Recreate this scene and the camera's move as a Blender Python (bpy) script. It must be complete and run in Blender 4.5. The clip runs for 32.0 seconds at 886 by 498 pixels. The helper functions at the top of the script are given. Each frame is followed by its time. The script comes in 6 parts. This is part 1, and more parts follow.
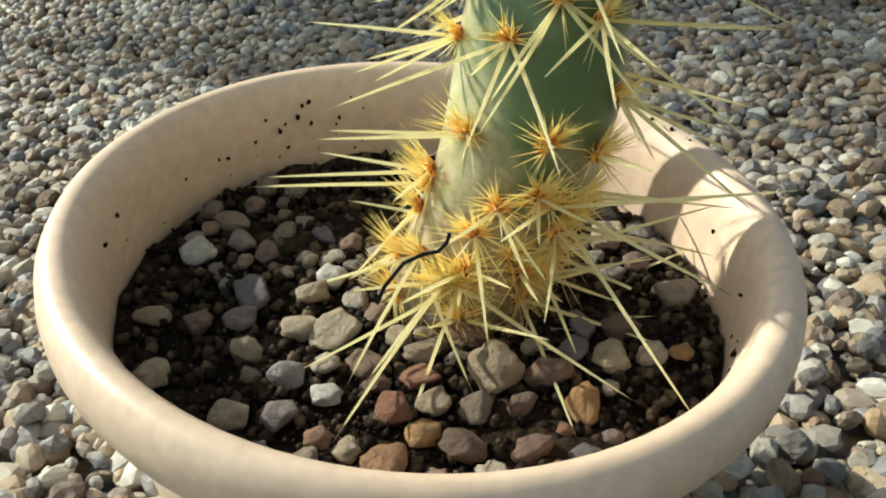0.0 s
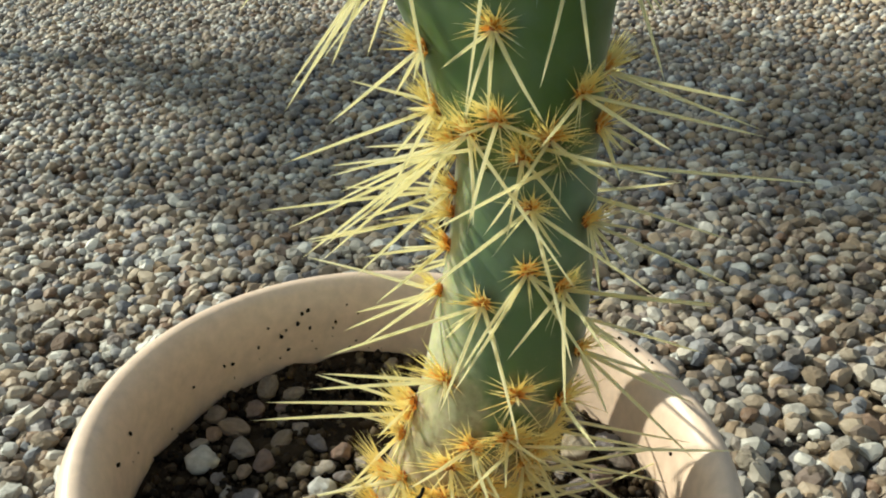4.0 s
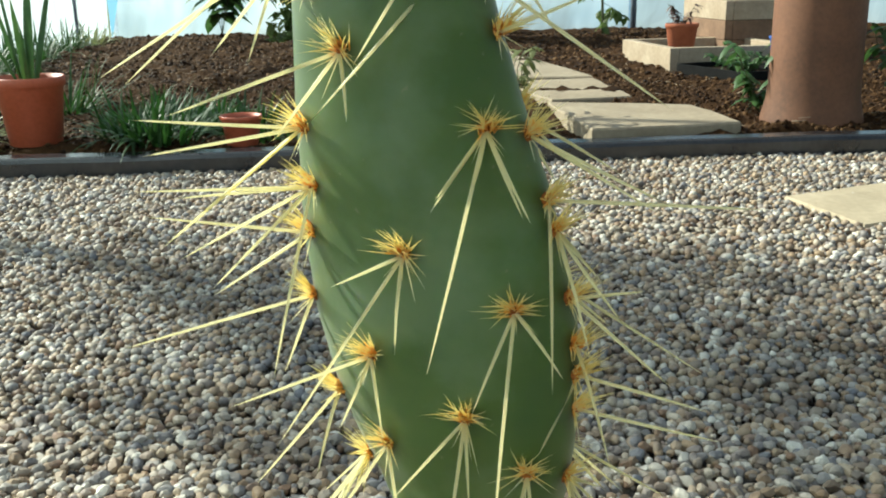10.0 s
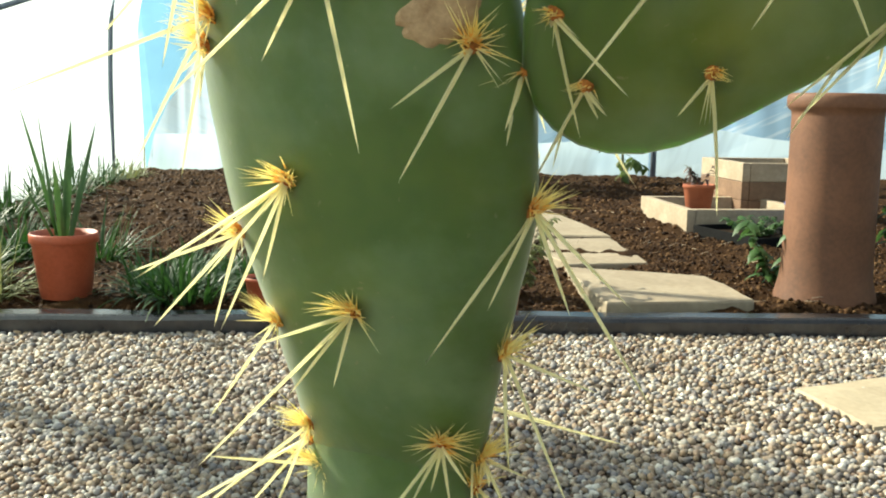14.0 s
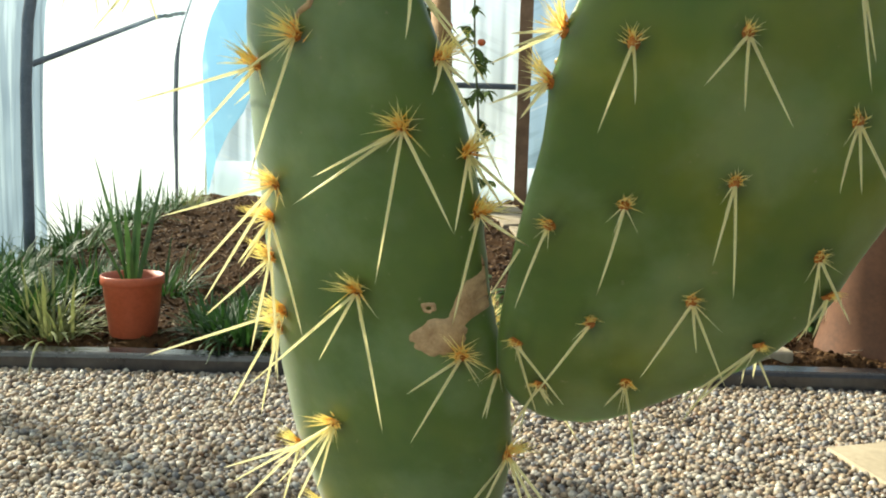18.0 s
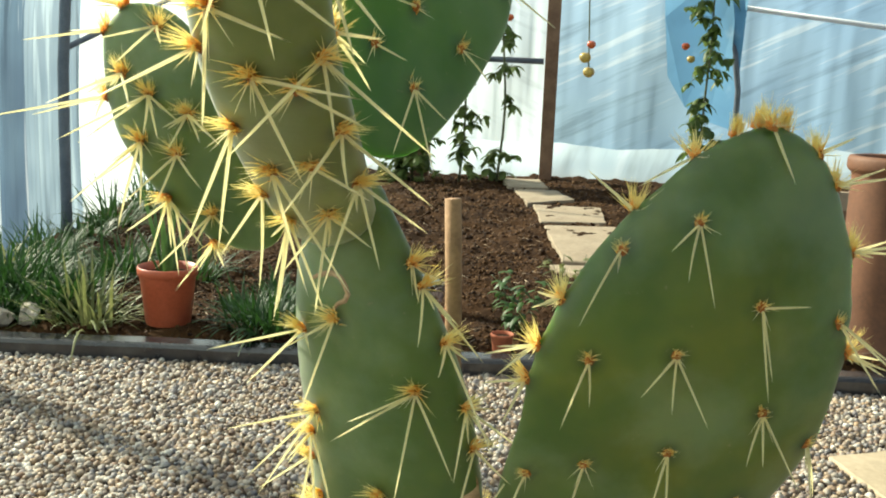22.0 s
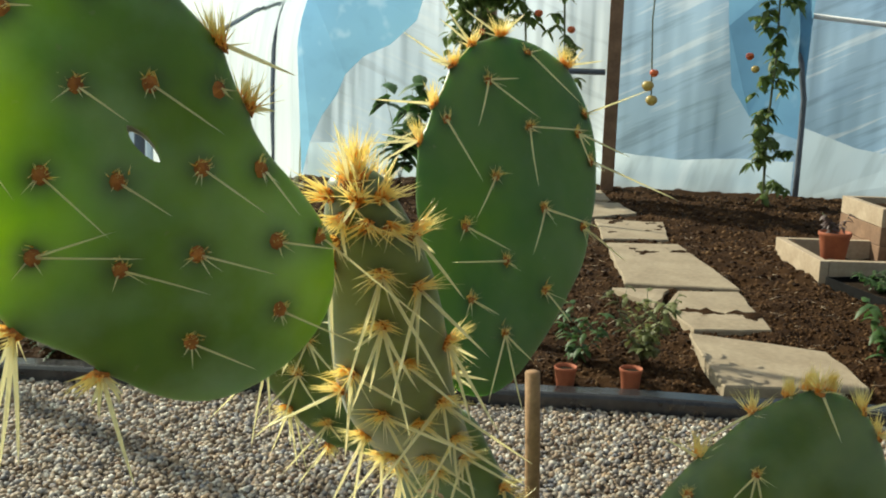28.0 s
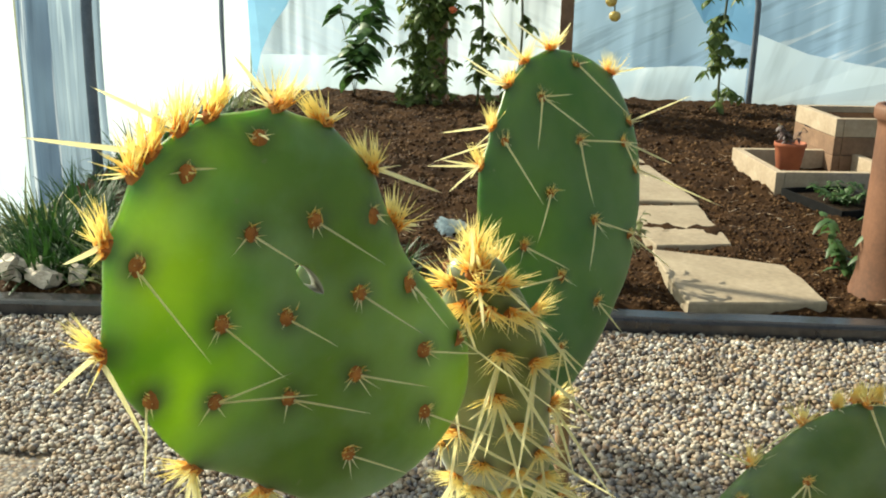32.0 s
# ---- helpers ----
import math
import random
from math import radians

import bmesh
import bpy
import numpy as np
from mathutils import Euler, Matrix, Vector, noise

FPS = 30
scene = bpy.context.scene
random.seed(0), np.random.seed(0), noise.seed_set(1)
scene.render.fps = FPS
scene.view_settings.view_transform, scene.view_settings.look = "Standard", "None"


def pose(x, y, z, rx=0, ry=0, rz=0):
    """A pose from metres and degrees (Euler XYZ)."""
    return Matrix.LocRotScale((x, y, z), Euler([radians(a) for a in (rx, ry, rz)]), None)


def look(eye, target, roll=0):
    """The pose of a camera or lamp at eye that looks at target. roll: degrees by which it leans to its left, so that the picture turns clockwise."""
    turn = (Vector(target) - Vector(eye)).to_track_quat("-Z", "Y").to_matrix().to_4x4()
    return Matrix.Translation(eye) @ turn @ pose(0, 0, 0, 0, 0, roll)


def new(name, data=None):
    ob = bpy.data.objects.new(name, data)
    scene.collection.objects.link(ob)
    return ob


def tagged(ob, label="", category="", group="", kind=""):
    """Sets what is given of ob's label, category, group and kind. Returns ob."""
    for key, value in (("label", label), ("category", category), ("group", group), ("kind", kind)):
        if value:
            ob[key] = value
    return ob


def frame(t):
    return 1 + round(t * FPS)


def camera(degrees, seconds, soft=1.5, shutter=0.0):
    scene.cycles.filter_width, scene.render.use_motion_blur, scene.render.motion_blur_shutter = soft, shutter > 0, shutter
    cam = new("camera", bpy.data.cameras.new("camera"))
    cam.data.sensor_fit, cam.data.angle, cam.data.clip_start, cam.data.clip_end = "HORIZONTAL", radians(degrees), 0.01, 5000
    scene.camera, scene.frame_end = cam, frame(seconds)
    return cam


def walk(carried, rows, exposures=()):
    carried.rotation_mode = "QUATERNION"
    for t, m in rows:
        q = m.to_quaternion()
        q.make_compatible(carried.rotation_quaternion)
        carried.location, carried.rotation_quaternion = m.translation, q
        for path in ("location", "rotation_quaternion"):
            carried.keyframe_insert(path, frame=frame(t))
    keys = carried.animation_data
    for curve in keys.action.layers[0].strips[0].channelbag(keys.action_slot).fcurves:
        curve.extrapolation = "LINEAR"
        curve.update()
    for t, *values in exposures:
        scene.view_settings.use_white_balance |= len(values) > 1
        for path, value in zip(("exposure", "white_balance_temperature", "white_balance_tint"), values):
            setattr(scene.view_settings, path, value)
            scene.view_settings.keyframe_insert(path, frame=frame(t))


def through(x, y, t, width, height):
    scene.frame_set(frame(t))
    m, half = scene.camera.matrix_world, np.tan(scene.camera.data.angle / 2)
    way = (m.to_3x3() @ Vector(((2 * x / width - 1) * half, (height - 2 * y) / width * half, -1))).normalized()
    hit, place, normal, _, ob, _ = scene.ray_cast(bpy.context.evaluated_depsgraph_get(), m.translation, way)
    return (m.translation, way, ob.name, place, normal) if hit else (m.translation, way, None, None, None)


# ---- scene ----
cam = camera(50.0, 32.0, soft=2.0)
PATH = [
    (0, (-0.0000, -0.2939, 0.3107), (0.0000, 0.5785, -0.1781), -3.83),
    (0.5, (-0.0005, -0.2939, 0.3159), (0.0026, 0.5840, -0.1630), -3.66),
    (1, (0.0022, -0.2930, 0.3223), (0.0039, 0.5906, -0.1460), -3.68),
    (1.5, (0.0015, -0.2940, 0.3292), (0.0071, 0.5950, -0.1288), -3.31),
    (2, (0.0072, -0.2957, 0.3352), (0.0075, 0.5978, -0.1139), -3.43),
    (2.5, (0.0120, -0.2978, 0.3450), (0.0085, 0.6009, -0.0937), -3.38),
    (3, (0.0154, -0.3005, 0.3559), (0.0077, 0.6026, -0.0734), -3.39),
    (3.5, (0.0107, -0.3034, 0.3654), (0.0099, 0.6037, -0.0555), -2.78),
    (5.5, (0.0248, -0.3003, 0.4158), (0.0141, 0.6253, 0.0375), -2.37),
    (6, (0.0259, -0.3024, 0.4282), (0.0154, 0.6288, 0.0639), -2.01),
    (6.5, (0.0256, -0.3055, 0.4391), (0.0169, 0.6303, 0.0867), -1.55),
    (7, (0.0269, -0.3082, 0.4479), (0.0174, 0.6312, 0.1052), -1.22),
    (7.5, (0.0255, -0.3109, 0.4594), (0.0178, 0.6327, 0.1284), -1.10),
    (8, (0.0293, -0.3161, 0.4708), (0.0190, 0.6310, 0.1503), -1.19),
    (8.5, (0.0268, -0.3191, 0.4814), (0.0195, 0.6301, 0.1667), -0.72),
    (9, (0.0219, -0.3193, 0.4947), (0.0182, 0.6330, 0.1894), -0.69),
    (9.5, (0.0225, -0.3220, 0.5069), (0.0214, 0.6346, 0.2154), -0.84),
    (10, (0.0253, -0.3272, 0.5219), (0.0250, 0.6338, 0.2454), -0.99),
    (10.5, (0.0292, -0.3341, 0.5383), (0.0240, 0.6302, 0.2733), -0.76),
    (11, (0.0277, -0.3394, 0.5606), (0.0248, 0.6298, 0.3145), -0.55),
    (11.5, (0.0282, -0.3454, 0.5821), (0.0253, 0.6285, 0.3550), 0.01),
    (12, (0.0276, -0.3362, 0.6090), (0.0253, 0.6430, 0.4062), 0.92),
    (12.5, (0.0281, -0.3367, 0.6255), (0.0216, 0.6447, 0.4339), 0.88),
    (13, (0.0289, -0.3394, 0.6409), (0.0182, 0.6447, 0.4634), 1.17),
    (13.5, (0.0303, -0.3434, 0.6527), (0.0176, 0.6427, 0.4867), 1.09),
    (14, (0.0349, -0.3488, 0.6643), (0.0140, 0.6395, 0.5134), 0.95),
    (14.5, (0.0391, -0.3539, 0.6787), (0.0111, 0.6368, 0.5457), 1.14),
    (15, (0.0421, -0.3620, 0.6866), (0.0039, 0.6293, 0.5604), 0.92),
    (15.5, (0.0446, -0.3752, 0.7001), (0.0028, 0.6170, 0.5827), 1.39),
    (17.5, (0.0540, -0.4407, 0.7649), (-0.0197, 0.5476, 0.6314), 1.34),
    (18, (0.0580, -0.4582, 0.7783), (-0.0198, 0.5297, 0.6445), 1.46),
    (18.5, (0.0650, -0.4710, 0.7896), (-0.0186, 0.5159, 0.6519), 0.68),
    (19, (0.0706, -0.4801, 0.8098), (-0.0170, 0.5064, 0.6717), 1.14),
    (19.5, (0.0695, -0.4864, 0.8380), (-0.0165, 0.5004, 0.7004), 1.12),
    (20, (0.0712, -0.4935, 0.8558), (-0.0196, 0.4930, 0.7200), 1.42),
    (20.5, (0.0760, -0.5134, 0.8756), (-0.0194, 0.4713, 0.7296), 1.46),
    (21, (0.0743, -0.5198, 0.8959), (-0.0209, 0.4631, 0.7381), 1.65),
    (21.5, (0.0711, -0.5283, 0.9113), (-0.0316, 0.4519, 0.7423), 1.88),
    (22, (0.0704, -0.5414, 0.9286), (-0.0322, 0.4370, 0.7492), 2.24),
    (22.5, (0.0687, -0.5390, 0.9371), (-0.0373, 0.4378, 0.7509), 2.01),
    (23, (0.0628, -0.5424, 0.9464), (-0.0506, 0.4316, 0.7508), 1.61),
    (23.5, (0.0589, -0.5464, 0.9627), (-0.0575, 0.4264, 0.7627), 1.84),
    (24, (0.0581, -0.5461, 0.9752), (-0.0572, 0.4258, 0.7701), 1.80),
    (24.5, (0.0565, -0.5477, 0.9874), (-0.0587, 0.4238, 0.7804), 1.23),
    (25, (0.0563, -0.5491, 0.9996), (-0.0633, 0.4238, 0.8020), 1.22),
    (25.5, (0.0536, -0.5559, 1.0098), (-0.0797, 0.4159, 0.8154), 1.55),
    (27.5, (0.0577, -0.5825, 1.0511), (-0.1013, 0.3871, 0.8651), 1.92),
    (28, (0.0556, -0.5911, 1.0644), (-0.1089, 0.3777, 0.8794), 1.52),
    (28.5, (0.0536, -0.5901, 1.0726), (-0.1117, 0.3780, 0.8840), 0.91),
    (29, (0.0474, -0.5916, 1.0841), (-0.1132, 0.3758, 0.8881), 0.36),
    (29.5, (0.0385, -0.5948, 1.0942), (-0.1209, 0.3715, 0.8920), -0.02),
    (30, (0.0352, -0.5965, 1.0986), (-0.1209, 0.3703, 0.8965), -0.59),
    (30.5, (0.0298, -0.5928, 1.1021), (-0.1196, 0.3748, 0.8989), -1.32),
    (31, (0.0181, -0.5917, 1.1115), (-0.1161, 0.3754, 0.8953), -0.72),
    (31.5, (0.0079, -0.5945, 1.1227), (-0.1161, 0.3693, 0.8866), -0.22),
    (32, (-0.0054, -0.5947, 1.1269), (-0.1140, 0.3591, 0.8465), 1.07),
]
walk(cam, [(t, look(e, g, r)) for t, e, g, r in PATH], exposures=[(0, 0.42, 5850, 3), (2, 0.30, 5850, 3), (5.5, 0.38, 5750, 1), (9, 0.70, 5650, 0), (11, 0.90, 5850, 1), (15, 1.12, 6250, 3), (19, 0.96, 6300, 4), (25, 1.02, 6300, 3), (28, 0.40, 6300, 4), (30, 0.34, 6300, 4), (31, 0.58, 6350, 4), (32, 0.86, 6400, 4)])

# ---- light ----
SUN_AZ, SUN_EL = radians(-63), radians(34)      # azimuth from +y towards +x, and elevation
to_sun = Vector((math.sin(SUN_AZ) * math.cos(SUN_EL), math.cos(SUN_AZ) * math.cos(SUN_EL), math.sin(SUN_EL)))
world = bpy.data.worlds.new("world")
scene.world = world
world.use_nodes = True
wn = world.node_tree.nodes
sky = wn.new("ShaderNodeTexSky")
sky.sky_type, sky.sun_disc = "NISHITA", False
sky.sun_elevation, sky.sun_rotation = SUN_EL, SUN_AZ
wn["Background"].inputs["Strength"].default_value = 0.047
world.node_tree.links.new(sky.outputs[0], wn["Background"].inputs["Color"])
sun = new("sun", bpy.data.lights.new("sun", "SUN"))
sun.data.energy, sun.data.angle, sun.data.color = 5.0, radians(0.9), (1.0, 0.91, 0.72)
sun.matrix_world = look(to_sun * 20, (0, 0, 0))


# ---- materials ----
def material(name, rough=0.6, metal=0.0):
    m = bpy.data.materials.new(name)
    m.use_nodes = True
    b = m.node_tree.nodes["Principled BSDF"]
    b.inputs["Roughness"].default_value, b.inputs["Metallic"].default_value = rough, metal
    return m, m.node_tree, b


def node(nt, kind, **values):
    n = nt.nodes.new(kind)
    for key, v in values.items():
        n.inputs[key.replace("_", " ")].default_value = v
    return n


def ramp(nt, source, stops):
    r = nt.nodes.new("ShaderNodeValToRGB")
    while len(r.color_ramp.elements) < len(stops):
        r.color_ramp.elements.new(0.5)
    for e, (at, col) in zip(r.color_ramp.elements, stops):
        e.position, e.color = at, (*col, 1)
    nt.links.new(source, r.inputs[0])
    return r.outputs[0]


def coords(nt, where="Object"):
    return nt.nodes.new("ShaderNodeTexCoord").outputs[where]


def noise_of(nt, scale, detail=4.0, rough=0.55, vec=None):
    n = node(nt, "ShaderNodeTexNoise", Scale=scale, Detail=detail, Roughness=rough)
    nt.links.new(vec or coords(nt), n.inputs["Vector"])
    return n.outputs["Fac"]


def mixed(nt, fac, a, b, blend="MIX"):
    m = nt.nodes.new("ShaderNodeMix")
    m.data_type, m.blend_type = "RGBA", blend
    for src, slot in ((fac, 0), (a, 6), (b, 7)):
        if isinstance(src, (float, int)):
            m.inputs[slot].default_value = src
        elif isinstance(src, tuple):
            m.inputs[slot].default_value = (*src, 1)
        else:
            nt.links.new(src, m.inputs[slot])
    return m.outputs[2]


def bump(nt, b, height, strength=0.4, distance=0.002):
    n = node(nt, "ShaderNodeBump", Strength=strength, Distance=distance)
    nt.links.new(height, n.inputs["Height"])
    nt.links.new(n.outputs[0], b.inputs["Normal"])


def plain(name, col, col2, scale, rough=0.6, bump_by=0.3, dist=0.002, metal=0.0, fine=None):
    """A surface of two tones at one scale with finer grain over it."""
    m, nt, b = material(name, rough, metal)
    base = ramp(nt, noise_of(nt, scale), [(0.35, col), (0.65, col2)])
    grain = noise_of(nt, fine or scale * 9, 6.0)
    c = mixed(nt, 0.25, base, ramp(nt, grain, [(0.3, tuple(v * 0.6 for v in col)), (0.7, tuple(min(1, v * 1.25) for v in col2))]))
    nt.links.new(c, b.inputs["Base Color"])
    bump(nt, b, grain, bump_by, dist)
    return m


def stone_material(name, stops, island=True):
    m, nt, b = material(name, 0.62)
    if island:
        rnd = nt.nodes.new("ShaderNodeNewGeometry").outputs["Random Per Island"]
    else:
        rnd = nt.nodes.new("ShaderNodeObjectInfo").outputs["Random"]
    tone = ramp(nt, rnd, stops)
    g = noise_of(nt, 160.0 if island else 3.5, 8.0, 0.65, vec=coords(nt, "Object"))
    c = mixed(nt, 0.55 if island else 0.8, tone, ramp(nt, g, [(0.3, (0.45, 0.42, 0.38)), (0.7, (1.0, 1.0, 1.0))]), "MULTIPLY")
    dust = noise_of(nt, 7.0, 4.0, 0.6, vec=nt.nodes.new("ShaderNodeNewGeometry").outputs["Position"])     # damp and dusty patches
    c = mixed(nt, 1.0, c, ramp(nt, dust, [(0.36, (0.62, 0.58, 0.54)), (0.58, (1.0, 1.0, 1.0))]), "MULTIPLY")
    nt.links.new(c, b.inputs["Base Color"])
    bump(nt, b, g, 0.3 if island else 0.5, 0.001 if island else 0.08)
    return m


GRAVEL = [(0.0, (0.20, 0.155, 0.12)), (0.09, (0.40, 0.30, 0.19)), (0.19, (0.205, 0.205, 0.22)), (0.29, (0.49, 0.395, 0.275)), (0.39, (0.25, 0.15, 0.085)), (0.48, (0.29, 0.285, 0.285)),
          (0.58, (0.58, 0.525, 0.435)), (0.69, (0.43, 0.30, 0.17)), (0.78, (0.20, 0.205, 0.23)), (0.86, (0.45, 0.385, 0.29)), (0.94, (0.72, 0.69, 0.61))]
M_GRAVEL = stone_material("gravel", GRAVEL)
M_GRAVEL_ONE = stone_material("gravel_single", GRAVEL, island=False)
M_POTSTONE = stone_material("pot_stone", [(0.0, (0.17, 0.13, 0.105)), (0.2, (0.40, 0.32, 0.24)), (0.4, (0.27, 0.135, 0.08)), (0.55, (0.26, 0.22, 0.215)),
                                          (0.74, (0.58, 0.50, 0.41)), (0.82, (0.42, 0.22, 0.10)), (0.93, (0.21, 0.185, 0.20))], island=False)

TONES = dict(white=((0.66, 0.64, 0.60), (0.78, 0.76, 0.72)), tan=((0.44, 0.35, 0.24), (0.60, 0.50, 0.37)), grey=((0.26, 0.24, 0.245), (0.38, 0.35, 0.35)), brown=((0.18, 0.115, 0.085), (0.28, 0.18, 0.13)),
             orange=((0.48, 0.26, 0.10), (0.58, 0.35, 0.15)), red=((0.32, 0.14, 0.085), (0.41, 0.20, 0.12)))
M_TONE = {k: stone_material("stone_" + k, [(0.0, a), (1.0, b)], island=False) for k, (a, b) in TONES.items()}


def gravel_bed():
    m, nt, b = material("gravel_bed", 0.8)
    v = node(nt, "ShaderNodeTexVoronoi", Scale=85.0)
    nt.links.new(coords(nt), v.inputs["Vector"])
    tone = ramp(nt, v.outputs["Color"], GRAVEL)
    # darker towards the cell rims: gap shade and dark fines put into the colour
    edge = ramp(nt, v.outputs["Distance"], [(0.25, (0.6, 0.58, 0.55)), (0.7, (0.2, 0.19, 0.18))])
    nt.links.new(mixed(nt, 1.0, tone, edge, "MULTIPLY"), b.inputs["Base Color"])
    bump(nt, b, edge, 0.9, 0.006)
    return m


M_BED = gravel_bed()
M_SOIL = plain("soil", (0.018, 0.009, 0.004), (0.052, 0.026, 0.010), 6.0, 0.95, 0.9, 0.012, fine=60.0)
M_COMPOST = plain("compost", (0.005, 0.0035, 0.0025), (0.045, 0.030, 0.018), 45.0, 0.95, 0.9, 0.003, fine=420.0)
M_POT = plain("glazed_pot", (0.65, 0.475, 0.345), (0.72, 0.545, 0.415), 9.0, 0.42, 0.08, 0.0006, fine=190.0)
M_TERRA = plain("terracotta", (0.30, 0.080, 0.035), (0.40, 0.12, 0.05), 14.0, 0.75, 0.25, 0.001)
M_PLASTIC_POT = plain("orange_plastic", (0.36, 0.075, 0.03), (0.44, 0.105, 0.05), 10.0, 0.45, 0.06, 0.0006)
M_CLOD = stone_material("soil_clod", [(0.0, (0.018, 0.008, 0.003)), (0.35, (0.050, 0.024, 0.009)), (0.7, (0.095, 0.049, 0.019)), (1.0, (0.16, 0.092, 0.042))])
M_CRUMB = stone_material("compost_crumb", [(0.0, (0.010, 0.007, 0.005)), (0.45, (0.04, 0.027, 0.017)), (0.8, (0.085, 0.06, 0.036)), (1.0, (0.17, 0.13, 0.085))])
M_CHIMNEY = plain("chimney_clay", (0.100, 0.042, 0.019), (0.185, 0.080, 0.038), 5.0, 0.7, 0.3, 0.002, fine=70.0)
M_KERB = plain("black_plastic", (0.012, 0.012, 0.015), (0.040, 0.038, 0.038), 7.0, 0.24, 0.03, 0.001)
M_KERB.node_tree.nodes["Principled BSDF"].inputs["IOR"].default_value = 1.6
M_SLAB = plain("slab_stone", (0.25, 0.195, 0.128), (0.35, 0.285, 0.195), 5.0, 0.8, 0.4, 0.003, fine=40.0)
M_SLAB_WARM = plain("slab_sandstone", (0.36, 0.29, 0.19), (0.45, 0.37, 0.25), 6.0, 0.8, 0.3, 0.002, fine=60.0)
M_WOOD = plain("pale_timber", (0.33, 0.25, 0.165), (0.45, 0.36, 0.255), 7.0, 0.7, 0.3, 0.002, fine=50.0)
M_WOOD_DARK = plain("weathered_timber", (0.16, 0.09, 0.05), (0.26, 0.155, 0.09), 8.0, 0.75, 0.4, 0.003, fine=45.0)
M_BARK = plain("stick_bark", (0.20, 0.11, 0.05), (0.36, 0.21, 0.10), 60.0, 0.8, 0.5, 0.001, fine=300.0)
M_PIPE = plain("galvanised_pipe", (0.10, 0.12, 0.15), (0.16, 0.18, 0.21), 12.0, 0.5, 0.1, 0.001)
M_RAIL = plain("white_rail", (0.75, 0.76, 0.78), (0.82, 0.82, 0.82), 6.0, 0.5, 0.1, 0.001)
M_BLACK = plain("black_tray", (0.006, 0.006, 0.006), (0.012, 0.012, 0.012), 20.0, 0.8, 0.1, 0.001)
for m in (M_SOIL, M_COMPOST, M_CLOD, M_CRUMB, M_BLACK):
    m.node_tree.nodes["Principled BSDF"].inputs["Specular IOR Level"].default_value = 0.08
M_BLUE = plain("blue_plastic", (0.02, 0.07, 0.30), (0.03, 0.10, 0.38), 9.0, 0.4, 0.1, 0.001)
M_CORK = plain("cactus_scar", (0.30, 0.18, 0.09), (0.50, 0.34, 0.19), 160.0, 0.85, 0.6, 0.001, fine=700.0)
M_ROCK = plain("rubble", (0.40, 0.32, 0.24), (0.62, 0.55, 0.46), 12.0, 0.8, 0.5, 0.004, fine=60.0)


def leaf_material(name, a, b_, scale=18.0, through=0.35, rough=0.5):
    m, nt, b = material(name, rough)
    c = ramp(nt, noise_of(nt, scale), [(0.3, a), (0.7, b_)])
    nt.links.new(c, b.inputs["Base Color"])
    t = nt.nodes.new("ShaderNodeBsdfTranslucent")
    nt.links.new(c, t.inputs["Color"])
    mx = node(nt, "ShaderNodeMixShader", Fac=through)
    nt.links.new(b.outputs[0], mx.inputs[1])
    nt.links.new(t.outputs[0], mx.inputs[2])
    nt.links.new(mx.outputs[0], nt.nodes["Material Output"].inputs["Surface"])
    return m


M_GRASS = leaf_material("grass", (0.013, 0.044, 0.008), (0.036, 0.092, 0.017))
M_LEAF = leaf_material("leaf", (0.035, 0.085, 0.02), (0.08, 0.16, 0.04))
M_LEAF_PALE = leaf_material("pale_leaf", (0.14, 0.17, 0.05), (0.24, 0.25, 0.10))
M_LEAF_DARK = leaf_material("dry_leaf", (0.10, 0.07, 0.07), (0.17, 0.12, 0.11))
M_LEAF_VINE = leaf_material("vine_leaf", (0.07, 0.125, 0.025), (0.18, 0.24, 0.06), 9.0, 0.5)
M_STEM = leaf_material("stem", (0.06, 0.08, 0.03), (0.11, 0.12, 0.05), 30.0, 0.05)
M_TOMATO = plain("tomato_red", (0.42, 0.06, 0.02), (0.55, 0.12, 0.03), 14.0, 0.35, 0.02, 0.0005)
M_TOMATO_GREEN = plain("tomato_green", (0.34, 0.24, 0.05), (0.45, 0.33, 0.08), 14.0, 0.35, 0.02, 0.0005)


